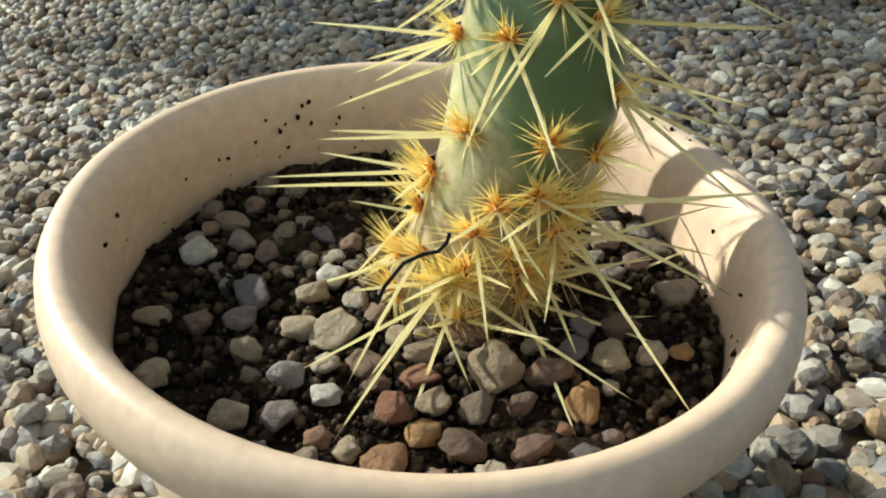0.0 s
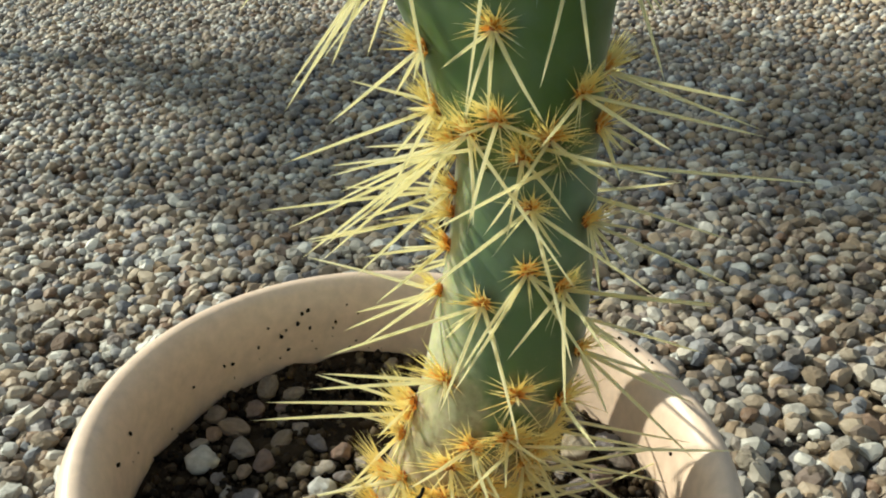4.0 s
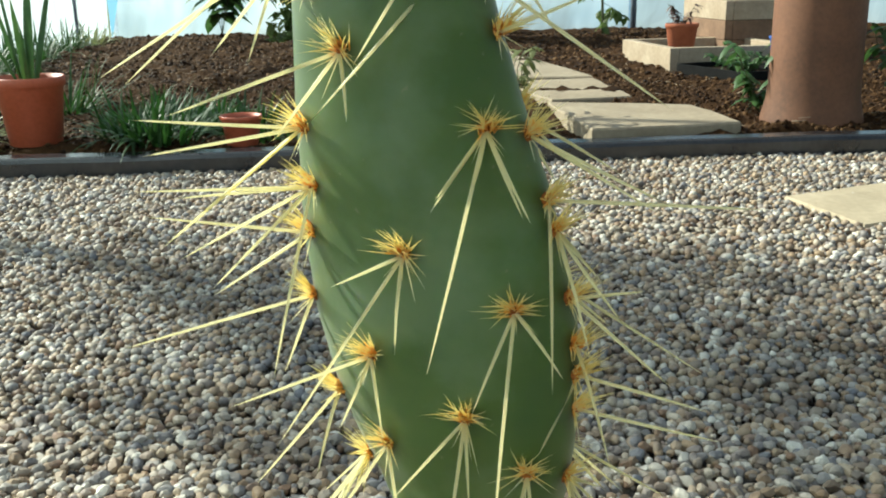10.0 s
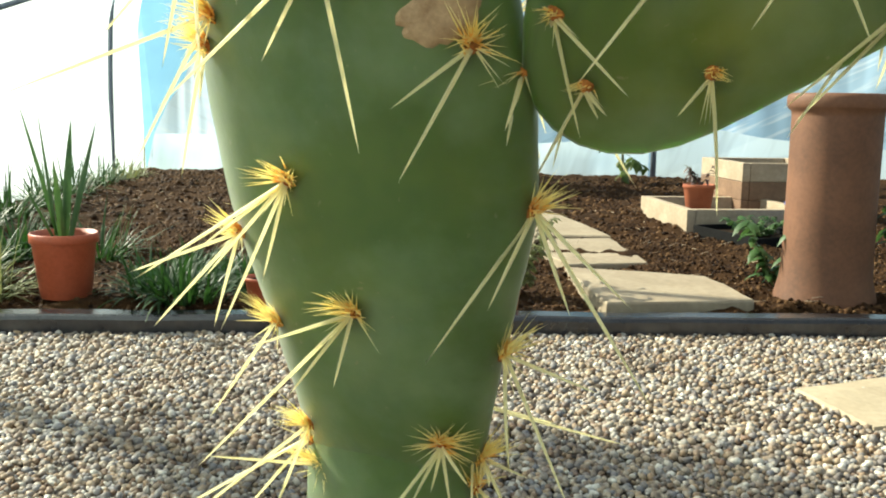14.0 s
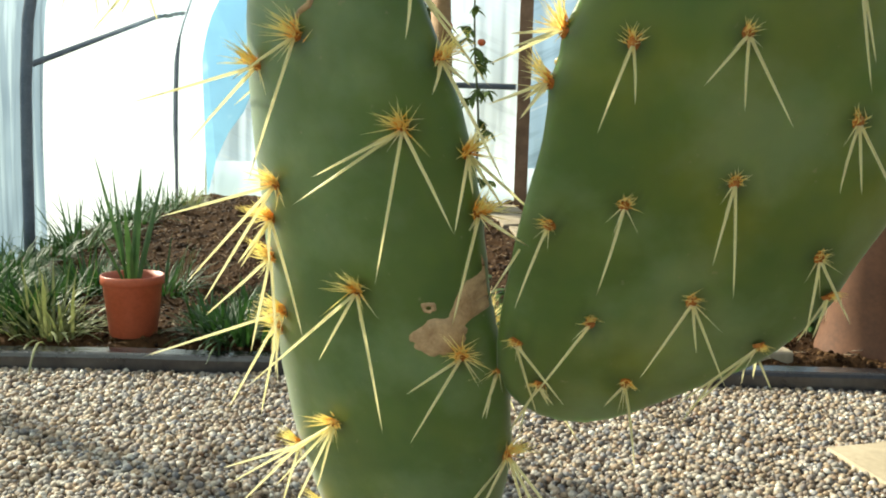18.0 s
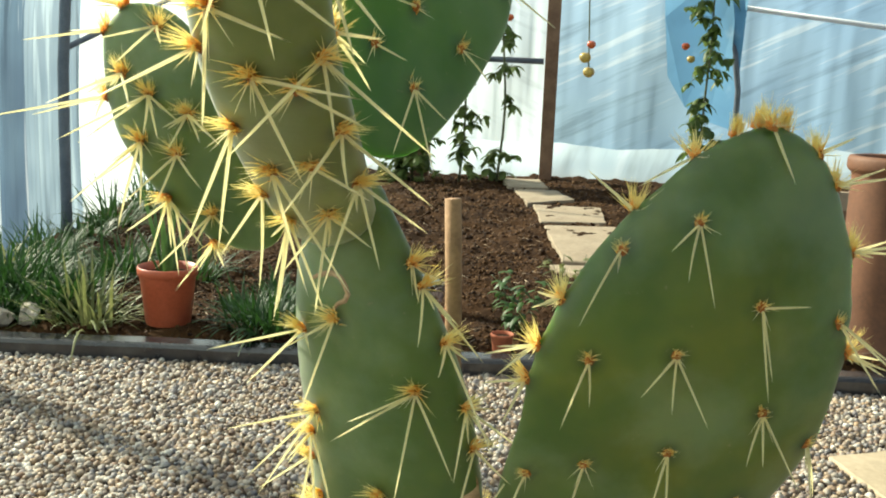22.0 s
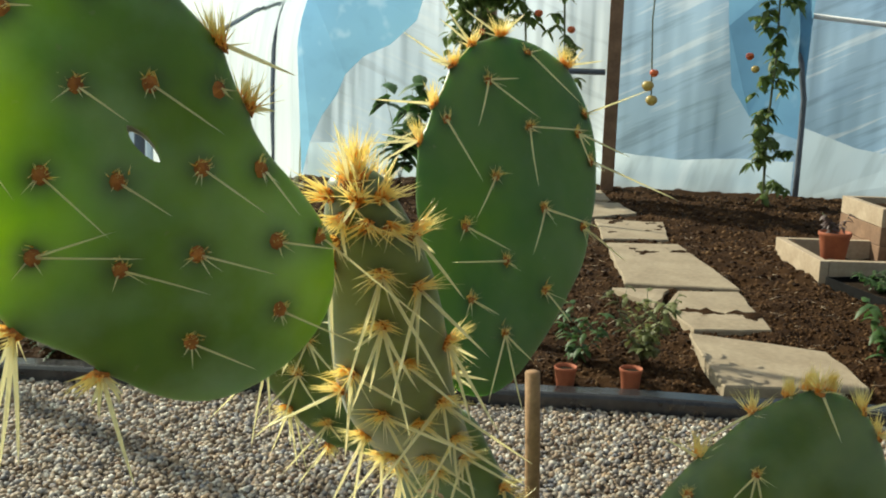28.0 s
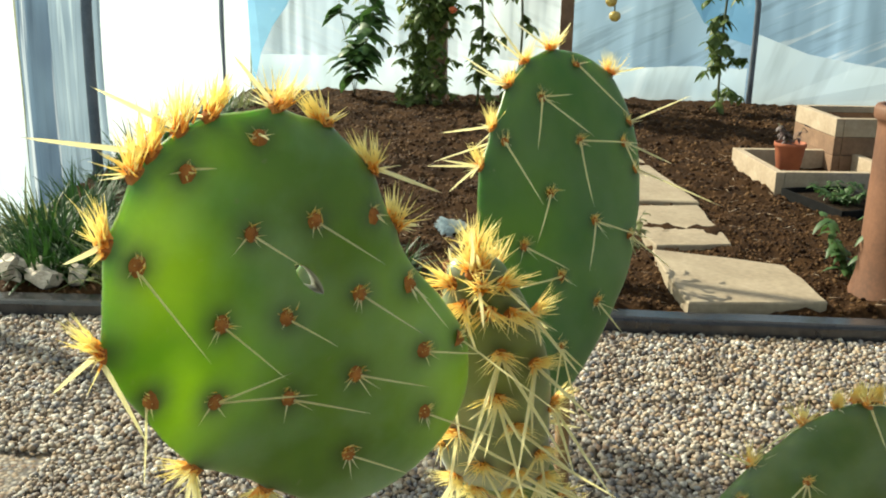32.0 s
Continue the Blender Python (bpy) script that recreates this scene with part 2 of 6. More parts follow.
def cactus_material(name, a, b_, bloom, through, glow=((0.16, 0.30, 0.05), (0.62, 0.70, 0.03)), wax_by=0.7):
    """Waxy skin: mottled greens at two scales under a pale bloom, with light coming through the thin flesh."""
    m, nt, b = material(name, 0.40)
    b.inputs["Subsurface Weight"].default_value, b.inputs["Subsurface Scale"].default_value = 0.4, 0.014
    b.inputs["Subsurface Radius"].default_value = (0.55, 1.0, 0.12)
    b.inputs["Sheen Weight"].default_value, b.inputs["Sheen Roughness"].default_value = 0.3, 0.4
    b.inputs["Coat Weight"].default_value, b.inputs["Coat Roughness"].default_value = 0.22, 0.3
    base = ramp(nt, noise_of(nt, 12.0, 3.0, 0.55), [(0.30, a), (0.70, b_)])
    base = mixed(nt, 0.45, base, ramp(nt, noise_of(nt, 30.0, 4.0, 0.6), [(0.30, tuple(q * 0.9 for q in a)), (0.70, tuple(q * 1.05 for q in b_))]))
    wax = ramp(nt, noise_of(nt, 21.0, 5.0), [(0.44, (0, 0, 0)), (0.64, (wax_by,) * 3)])
    c = mixed(nt, wax, base, bloom)
    speck = ramp(nt, noise_of(nt, 230.0, 2.0), [(0.71, (0, 0, 0)), (0.76, (0.6, 0.6, 0.6))])
    c = mixed(nt, speck, c, (0.26, 0.24, 0.13))
    # dark ring around each cushion: deeper pigment plus dimple shade put into the colour
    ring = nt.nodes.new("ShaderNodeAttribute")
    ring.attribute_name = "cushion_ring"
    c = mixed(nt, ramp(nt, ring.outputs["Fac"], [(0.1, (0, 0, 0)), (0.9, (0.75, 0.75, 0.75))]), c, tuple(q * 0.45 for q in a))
    nt.links.new(c, b.inputs["Base Color"])
    fine = noise_of(nt, 420.0, 4.0)
    bump(nt, b, mixed(nt, 0.5, fine, noise_of(nt, 70.0, 3.0)), 0.2, 0.0012)
    t = nt.nodes.new("ShaderNodeBsdfTranslucent")
    nt.links.new(ramp(nt, noise_of(nt, 18.0, 3.0), [(0.36, glow[0]), (0.62, glow[1])]), t.inputs["Color"])
    mx = nt.nodes.new("ShaderNodeMixShader")
    share = ramp(nt, noise_of(nt, 11.0, 2.0, 0.5), [(0.30, (through * 0.35,) * 3), (0.70, (min(0.9, through * 1.6),) * 3)])
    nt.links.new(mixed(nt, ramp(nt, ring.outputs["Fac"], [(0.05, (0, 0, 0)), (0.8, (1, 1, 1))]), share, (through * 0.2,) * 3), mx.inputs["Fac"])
    nt.links.new(b.outputs[0], mx.inputs[1])
    nt.links.new(t.outputs[0], mx.inputs[2])
    nt.links.new(mx.outputs[0], nt.nodes["Material Output"].inputs["Surface"])
    return m


M_PAD_LOW = cactus_material("cactus_skin_low", (0.050, 0.112, 0.024), (0.108, 0.172, 0.040), (0.21, 0.29, 0.16), 0.17, ((0.20, 0.28, 0.05), (0.72, 0.62, 0.03)), 0.55)
M_PAD = cactus_material("cactus_skin", (0.054, 0.112, 0.019), (0.112, 0.168, 0.034), (0.19, 0.26, 0.125), 0.18, ((0.20, 0.28, 0.05), (0.72, 0.62, 0.03)))
M_PAD_DEEP = cactus_material("cactus_skin_deep", (0.054, 0.128, 0.022), (0.098, 0.185, 0.036), (0.15, 0.22, 0.09), 0.28, ((0.12, 0.28, 0.06), (0.32, 0.46, 0.06)), 0.5)
M_PAD_MID = cactus_material("cactus_skin_mid", (0.125, 0.160, 0.048), (0.200, 0.230, 0.085), (0.30, 0.34, 0.21), 0.20, ((0.24, 0.30, 0.08), (0.60, 0.60, 0.08)))
M_PAD_YOUNG = cactus_material("cactus_skin_young", (0.085, 0.165, 0.022), (0.210, 0.300, 0.048), (0.32, 0.43, 0.24), 0.52, ((0.18, 0.34, 0.05), (0.52, 0.68, 0.04)))
M_PAD_BASE = cactus_material("cactus_skin_old", (0.055, 0.105, 0.034), (0.115, 0.165, 0.055), (0.23, 0.29, 0.17), 0.05)
nt = M_PAD_BASE.node_tree          # pale cork creeping up from the foot of the old trunk
skin = nt.nodes["Principled BSDF"].inputs["Base Color"].links[0].from_socket
split = nt.nodes.new("ShaderNodeSeparateXYZ")
nt.links.new(coords(nt), split.inputs[0])
rise = nt.nodes.new("ShaderNodeMath")
rise.operation = "MULTIPLY_ADD"
nt.links.new(noise_of(nt, 55.0, 4.0, 0.65), rise.inputs[0])
rise.inputs[1].default_value = 0.16
nt.links.new(split.outputs["Z"], rise.inputs[2])
cork = ramp(nt, noise_of(nt, 260.0, 5.0), [(0.35, (0.22, 0.16, 0.085)), (0.65, (0.46, 0.40, 0.24))])
# left side: bleached skin, with the sun's pale band put into the colour
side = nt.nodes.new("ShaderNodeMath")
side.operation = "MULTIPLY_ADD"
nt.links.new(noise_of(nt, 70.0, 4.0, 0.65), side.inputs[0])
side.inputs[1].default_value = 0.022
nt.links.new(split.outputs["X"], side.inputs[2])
sunlit_bleach = ramp(nt, noise_of(nt, 120.0, 5.0), [(0.35, (0.40, 0.38, 0.19)), (0.65, (0.62, 0.58, 0.36))])
skin = mixed(nt, ramp(nt, side.outputs[0], [(0.021, (0.9, 0.9, 0.9)), (0.033, (0, 0, 0))]), skin, sunlit_bleach)
nt.links.new(mixed(nt, ramp(nt, rise.outputs[0], [(0.238, (1, 1, 1)), (0.272, (0, 0, 0))]), skin, cork), nt.nodes["Principled BSDF"].inputs["Base Color"])
M_CALLUS = plain("callus", (0.50, 0.46, 0.32), (0.66, 0.62, 0.48), 200.0, 0.7, 0.2, 0.0005)
M_SPINE = leaf_material("spine", (0.95, 0.88, 0.54), (1.0, 0.97, 0.78), 60.0, 0.8, 0.25)
M_TUFT = leaf_material("glochid", (0.98, 0.84, 0.38), (1.0, 0.95, 0.64), 120.0, 0.8, 0.3)
M_AMBER = leaf_material("glochid_foot", (0.94, 0.60, 0.17), (1.0, 0.76, 0.32), 120.0, 0.75, 0.3)
M_AREOLE = plain("areole_felt", (0.22, 0.070, 0.012), (0.44, 0.165, 0.030), 300.0, 0.9, 0.5, 0.0005)


def film_material(name, clear, tint, dirt_shade, stretch=(7.0, 7.0, 0.35), turn=(0.0, 0.0, 0.0), lines=0.5, soft=0.5, through=0.8, white=(0.93, 0.96, 0.98)):
    """Polythene film: milky, with soft cloudy dirt and bluish shade put into the colour, and fine drawn creases that
    run one way.
    """
    m, nt, b = material(name, 0.3)
    st = nt.nodes.new("ShaderNodeMapping")
    st.vector_type = "TEXTURE"
    st.inputs["Scale"].default_value, st.inputs["Rotation"].default_value = tuple(1 / v for v in stretch), turn
    nt.links.new(coords(nt), st.inputs["Vector"])
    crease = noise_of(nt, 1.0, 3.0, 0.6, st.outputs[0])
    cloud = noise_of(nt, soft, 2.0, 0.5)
    c = ramp(nt, cloud, [(0.35, dirt_shade), (0.65, tint)])
    # crease troughs darkened and crests whitened: fold shading put into the colour
    dark = tuple(v * 0.45 for v in dirt_shade)
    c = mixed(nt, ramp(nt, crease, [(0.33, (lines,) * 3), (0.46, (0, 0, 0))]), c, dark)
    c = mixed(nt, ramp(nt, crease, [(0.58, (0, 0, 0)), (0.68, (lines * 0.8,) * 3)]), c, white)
    bump(nt, b, crease, 0.5, 0.02)
    t = nt.nodes.new("ShaderNodeBsdfTranslucent")
    nt.links.new(c, t.inputs["Color"])
    nt.links.new(c, b.inputs["Base Color"])
    tr = nt.nodes.new("ShaderNodeBsdfTransparent")
    one = node(nt, "ShaderNodeMixShader", Fac=through)
    nt.links.new(b.outputs[0], one.inputs[1])
    nt.links.new(t.outputs[0], one.inputs[2])
    two = node(nt, "ShaderNodeMixShader", Fac=clear)
    nt.links.new(one.outputs[0], two.inputs[1])
    nt.links.new(tr.outputs[0], two.inputs[2])
    nt.links.new(two.outputs[0], nt.nodes["Material Output"].inputs["Surface"])
    return m


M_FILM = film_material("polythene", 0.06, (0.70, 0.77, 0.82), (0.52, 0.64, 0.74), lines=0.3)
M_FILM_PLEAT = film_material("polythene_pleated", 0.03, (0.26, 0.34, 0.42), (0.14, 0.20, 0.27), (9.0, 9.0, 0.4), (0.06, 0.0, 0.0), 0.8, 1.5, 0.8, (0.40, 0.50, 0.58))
M_FILM_BAND = film_material("polythene_strip", 0.0, (0.10, 0.15, 0.21), (0.06, 0.09, 0.14), (14.0, 14.0, 0.5), (0.0, 0.0, 0.0), 0.5, 2.0)
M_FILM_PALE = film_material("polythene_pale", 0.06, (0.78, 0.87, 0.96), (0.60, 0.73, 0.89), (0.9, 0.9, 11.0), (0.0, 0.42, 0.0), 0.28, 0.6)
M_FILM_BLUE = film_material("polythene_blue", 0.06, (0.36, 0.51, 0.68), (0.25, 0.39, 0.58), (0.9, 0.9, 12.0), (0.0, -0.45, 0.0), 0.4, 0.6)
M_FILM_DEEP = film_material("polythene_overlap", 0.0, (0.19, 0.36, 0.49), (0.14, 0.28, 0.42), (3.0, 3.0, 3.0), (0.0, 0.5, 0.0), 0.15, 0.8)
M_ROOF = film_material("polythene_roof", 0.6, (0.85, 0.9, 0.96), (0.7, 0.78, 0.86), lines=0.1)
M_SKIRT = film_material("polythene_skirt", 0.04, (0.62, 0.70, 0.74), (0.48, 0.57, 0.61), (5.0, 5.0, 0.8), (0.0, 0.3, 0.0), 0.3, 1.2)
M_FIELD = plain("field", (0.10, 0.13, 0.05), (0.20, 0.22, 0.10), 0.4, 0.95, 0.3, 0.02, fine=6.0)


# ---- mesh helpers ----


def mesh_of(name, verts, faces, mats, smooth=True, slots=None):
    me = bpy.data.meshes.new(name)
    me.from_pydata([tuple(v) for v in verts], [], faces)
    for m in mats if isinstance(mats, (list, tuple)) else [mats]:
        me.materials.append(m)
    if slots is not None:
        me.polygons.foreach_set("material_index", slots)
    if smooth:
        me.polygons.foreach_set("use_smooth", [True] * len(me.polygons))
    me.update()
    return me


def from_bm(name, bm, mat, smooth=False):
    me = bpy.data.meshes.new(name)
    bmesh.ops.recalc_face_normals(bm, faces=bm.faces)
    bm.to_mesh(me)
    bm.free()
    me.materials.append(mat)
    if smooth:
        me.polygons.foreach_set("use_smooth", [True] * len(me.polygons))
    return me


def part(name, me, parent=None, label="", m=None):
    ob = new(name, me)
    ob.parent = parent
    if m is not None:
        ob.matrix_basis = m
    return tagged(ob, label)


def holder(name, x, y, z, label, category, group="", kind="", rz=0.0):
    ob = new(name)
    ob.matrix_basis = pose(x, y, z, 0, 0, rz)
    ob.empty_display_size = 0.05
    return tagged(ob, label, category, group, kind)


def lathe(profile, n=48, wobble=0.0, seed=0):
    """Verts and faces of a turned shape; profile is (radius, z) from one end to the other."""
    r_ = random.Random(seed)
    ph = r_.uniform(0, 6)
    vs, fs = [], []
    for r, z in profile:
        for i in range(n):
            a = 2 * math.pi * i / n
            k = 1 + wobble * math.sin(2 * a + ph)
            vs.append((r * k * math.cos(a), r * k * math.sin(a), z))
    for j in range(len(profile) - 1):
        for i in range(n):
            k = (i + 1) % n
            fs.append((j * n + i, j * n + k, (j + 1) * n + k, (j + 1) * n + i))
    return vs, fs


def tube(points, radius, n=8, taper=1.0, cap=True):
    """Verts and faces of a round bar along points."""
    pts = [Vector(p) for p in points]
    vs, fs = [], []
    for j, p in enumerate(pts):
        d = (pts[min(j + 1, len(pts) - 1)] - pts[max(j - 1, 0)]).normalized()
        a = d.orthogonal().normalized() if j == 0 else (a - d * a.dot(d)).normalized()
        b = d.cross(a)
        r = radius * (1 + (taper - 1) * j / max(1, len(pts) - 1))
        for i in range(n):
            t = 2 * math.pi * i / n
            vs.append(p + (a * math.cos(t) + b * math.sin(t)) * r)
    for j in range(len(pts) - 1):
        for i in range(n):
            k = (i + 1) % n
            fs.append((j * n + i, j * n + k, (j + 1) * n + k, (j + 1) * n + i))
    if cap:
        fs += [tuple(reversed(range(n))), tuple(range((len(pts) - 1) * n, len(pts) * n))]
    return vs, fs


def joined(pieces):
    vs, fs = [], []
    for v, f in pieces:
        o = len(vs)
        vs += v
        fs += [tuple(i + o for i in q) for q in f]
    return vs, fs


def board(sx, sy, sz, bevel=0.004):
    bm = bmesh.new()
    bmesh.ops.create_cube(bm, size=1, matrix=Matrix.Diagonal((sx, sy, sz, 1)))
    bmesh.ops.bevel(bm, geom=bm.edges[:], offset=bevel, segments=2, affect="EDGES", profile=0.6)
    return bm


def pebble_shape(seed, sub=2, rough=0.22):
    """A worn stone about 1 across."""
    bm = bmesh.new()
    bmesh.ops.create_icosphere(bm, subdivisions=sub, radius=0.5)
    for v in bm.verts:
        d = v.co.normalized()
        k = 1 + rough * noise.noise(d * 1.3 + Vector((seed * 7.3, 0, 0))) + 0.5 * rough * noise.noise(d * 2.9 + Vector((0, seed * 3.1, 0)))
        v.co *= k
    return bm


def chip_shape(seed, sub=2, cuts=7, reach=(0.30, 0.44)):
    """A broken stone about 1 across: a worn lump with flat broken faces."""
    bm = pebble_shape(seed, sub, 0.35)
    r_ = random.Random(seed * 17 + 3)
    for _ in range(cuts):
        d = Vector((r_.gauss(0, 1), r_.gauss(0, 1), r_.gauss(0, 1))).normalized()
        far = r_.uniform(*reach)
        for v in bm.verts:
            over = v.co.dot(d) - far
            if over > 0:
                v.co -= d * over * 0.9
    for v in bm.verts:
        v.co *= 1 + 0.035 * noise.noise(v.co * 9 + Vector((seed, 0, 0)))
    return bm


def blade(base, d, length, width, bend=0.3, n=4):
    """A leaf blade as a folded strip with a midrib."""
    d = Vector(d).normalized()
    side = d.cross(Vector((0, 0, 1)))
    side = side.normalized() if side.length > 1e-3 else Vector((1, 0, 0))
    vs, fs = [], []
    p = Vector(base)
    for j in range(n + 1):
        t = j / n
        w = width * (0.55 + 0.9 * t - 1.42 * t * t) + 0.0002
        up = d.cross(side).normalized()
        vs += [p - side * w, p - up * w * 0.35, p + side * w]
        d = (d + Vector((0, 0, -bend / n))).normalized()
        p = p + d * (length / n)
    for j in range(n):
        a = 3 * j
        fs += [(a, a + 1, a + 4, a + 3), (a + 1, a + 2, a + 5, a + 4)]
    return vs, fs


# ---- the ground, the bed of soil, the edging and the polytunnel ----
bm = bmesh.new()
bmesh.ops.create_grid(bm, x_segments=40, y_segments=40, size=1)
for v in bm.verts:
    r = v.co.length
    v.co = Vector((v.co.x * 60, v.co.y * 60, 0)) * max(abs(v.co.x), abs(v.co.y)) ** 3
    v.co.z = -0.035
ground = tagged(new("ground", from_bm("ground", bm, M_FIELD)), "grassy field around and under the tunnel", "ground", kind="structure")


BACK = 8.2


def west_x(y):
    """The foot of the west wall."""
    return -2.05 - 0.098 * y


def kerb_y(x):
    """The line of the edging."""
    return 2.39 + 0.07 * x - 0.01 * x * x


vs, fs, nx, ny = [], [], 90, 80
for j in range(ny + 1):
    for i in range(nx + 1):
        x0 = west_x(-2.6 + 4.9 * j / ny) + 0.03
        x = x0 + (4.45 - x0) * i / nx
        y = -2.6 + (kerb_y(x) + 2.6) * j / ny
        z = -0.012 + 0.006 * noise.noise(Vector((x * 2.1, y * 2.1, 0)))
        vs.append((x, y, z))
for j in range(ny):
    for i in range(nx):
        a = j * (nx + 1) + i
        fs.append((a, a + 1, a + nx + 2, a + nx + 1))
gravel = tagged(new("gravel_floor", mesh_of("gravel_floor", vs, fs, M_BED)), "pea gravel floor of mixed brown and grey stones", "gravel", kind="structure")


def soil_z(x, y):
    e = min(1.0, max(0.0, (y - kerb_y(x)) / 0.12))
    h = 0.05 + 0.03 * noise.noise(Vector((x * 1.3, y * 1.3, 3))) + 0.026 * noise.noise(Vector((x * 5, y * 5, 1))) + 0.020 * noise.noise(Vector((x * 15, y * 15, 2))) + 0.010 * noise.noise(Vector((x * 38, y * 38, 2)))
    mound = 0.05 * max(0.0, 1 - ((x + 2.0) / 0.9) ** 2 - ((y - 6.2) / 2.0) ** 2)
    return 0.0 + e * (h + mound) - 0.02 * (1 - e)


vs, fs, nx, ny = [], [], 260, 190
for j in range(ny + 1):
    for i in range(nx + 1):
        x0 = west_x(2.1 + 5.9 * (j / ny) ** 1.25) + 0.03
        x = x0 + (4.45 - x0) * i / nx
        y = kerb_y(x) + 0.02 + 5.9 * (j / ny) ** 1.25
        vs.append((x, y, soil_z(x, y)))
for j in range(ny):
    for i in range(nx):
        a = j * (nx + 1) + i
        fs.append((a, a + 1, a + nx + 2, a + nx + 1))
soil = tagged(new("soil_bed", mesh_of("soil_bed", vs, fs, M_SOIL)), "bare brown tilled soil with small clods", "soil", kind="structure")

# edging: a black plastic strip with a rounded top
sec = [(0.052, -0.03), (0.052, 0.046), (0.047, 0.052), (0.038, 0.0545), (-0.026, 0.0545), (-0.034, 0.050), (-0.038, 0.040), (-0.038, -0.03)]
vs, fs, n = [], [], 120
for i in range(n + 1):
    x = -2.24 + 6.66 * i / n
    y = kerb_y(x)
    wob = 0.004 * noise.noise(Vector((x * 3, 0, 0)))
    for dy, z in sec:
        vs.append((x, y + dy, z + wob))
m = len(sec)
for i in range(n):
    for k in range(m - 1):
        a = i * m + k
        fs.append((a, a + m, a + m + 1, a + 1))
edging = tagged(new("edging", mesh_of("edging", vs, fs, M_KERB, smooth=False)), "black plastic edging strip between gravel and soil", "edging", kind="structure")

# polytunnel walls: film that leans in towards the top
def film(name, a, b, height, lean, mat, label, rows=14, cols=60, sag=0.02, z0=0.0, seed=0, ragged=0.0):
    """A sheet from a to b on the ground, curving in by lean (a vector) at its top, with folds."""
    a, b, lean = Vector((*a, 0)), Vector((*b, 0)), Vector((*lean, 0))
    vs, fs = [], []
    for j in range(rows + 1):
        t = j / rows
        for i in range(cols + 1):
            p = a.lerp(b, i / cols) + lean * t ** 5
            fold = sag * noise.noise(Vector((i * 9.0 / cols * (b - a).length / 4, t * 2.0, seed))) + 0.35 * sag * noise.noise(Vector((i * 50.0 / cols, t * 3.0 + i * 6.0 / cols, seed + 5)))
            p = p + lean.normalized() * fold
            vs.append((p.x, p.y, z0 + (height - z0) * t * (1 + ragged * noise.noise(Vector((i * 7.0 / cols, seed, 0))) + 0.3 * ragged * noise.noise(Vector((i * 25.0 / cols, seed, 2))))))
    for j in range(rows):
        for i in range(cols):
            q = j * (cols + 1) + i
            fs.append((q, q + 1, q + cols + 2, q + cols + 1))
    ob = tagged(new(name, mesh_of(name, vs, fs, mat)), label, "plastic film", kind="structure")
    ob.visible_shadow = False
    return ob


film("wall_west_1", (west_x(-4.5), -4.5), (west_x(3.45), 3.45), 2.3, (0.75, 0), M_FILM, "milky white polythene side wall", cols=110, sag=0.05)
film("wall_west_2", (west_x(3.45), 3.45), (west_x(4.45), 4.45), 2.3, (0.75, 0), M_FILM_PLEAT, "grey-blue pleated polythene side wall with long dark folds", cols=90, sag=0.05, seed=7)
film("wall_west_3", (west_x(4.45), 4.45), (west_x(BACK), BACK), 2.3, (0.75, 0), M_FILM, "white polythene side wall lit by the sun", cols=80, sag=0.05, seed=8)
film("wall_west_fold", (west_x(3.36) + 0.06, 3.36), (west_x(3.70) + 0.06, 3.70), 2.3, (0.72, 0), M_FILM_BAND, "dark blue-grey strip of polythene beside a hoop", cols=16, sag=0.03, seed=9)
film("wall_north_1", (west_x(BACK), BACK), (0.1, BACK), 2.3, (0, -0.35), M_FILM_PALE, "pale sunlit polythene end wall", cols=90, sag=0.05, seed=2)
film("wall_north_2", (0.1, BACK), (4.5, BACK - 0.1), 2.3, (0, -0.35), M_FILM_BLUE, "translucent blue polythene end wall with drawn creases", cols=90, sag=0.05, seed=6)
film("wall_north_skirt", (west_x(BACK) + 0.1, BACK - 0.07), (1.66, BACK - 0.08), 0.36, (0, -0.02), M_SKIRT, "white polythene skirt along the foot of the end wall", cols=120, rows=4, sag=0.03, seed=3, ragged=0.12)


def overlap(points, y, mat, label):
    """A second layer of film hung over the end wall, cut along a free edge."""
    k = len(points)
    vs = [(x, y - 0.35 * (z / 2.3) ** 5 - 0.02 * (1 + noise.noise(Vector((x * 3, z * 3, 0)))), z) for x, z in points]
    ob = tagged(new("wall_north_layer", mesh_of("wall_north_layer", vs, [tuple(range(k))], mat, smooth=False)), label, "plastic film", kind="structure")
    ob.visible_shadow = False


overlap([(-2.80, 0.03), (-2.72, 0.37), (-2.60, 0.62), (-2.46, 0.81), (-2.38, 1.0), (-2.20, 1.17), (-1.95, 1.28), (-1.7, 1.5), (-1.5, 2.1), (-2.8, 2.1)], BACK - 0.1, M_FILM_DEEP, "teal-blue second layer of polythene with a ragged edge")
overlap([(1.68, 0.55), (1.68, 2.1), (0.95, 2.1), (1.02, 1.5), (1.08, 1.0), (1.25, 0.74), (1.45, 0.62)], BACK - 0.1, M_FILM_DEEP, "darker blue layer of polythene beside the hoop")
overlap([(1.69, 0.02), (4.3, 0.02), (4.3, 0.30), (3.2, 0.36), (2.6, 0.42), (2.14, 0.50), (1.70, 0.66)], BACK - 0.16, M_SKIRT, "white sheet of polythene sagging along the ground")
film("wall_east", (4.5, -4.5), (4.5, BACK - 0.15), 2.3, (-0.75, 0), M_FILM, "milky polythene side wall", seed=4)
film("wall_south", (west_x(-4.5), -4.5), (4.5, -4.5), 2.3, (0, 0.35), M_FILM, "milky polythene end wall", seed=5)
vs, fs, n = [], [], 24
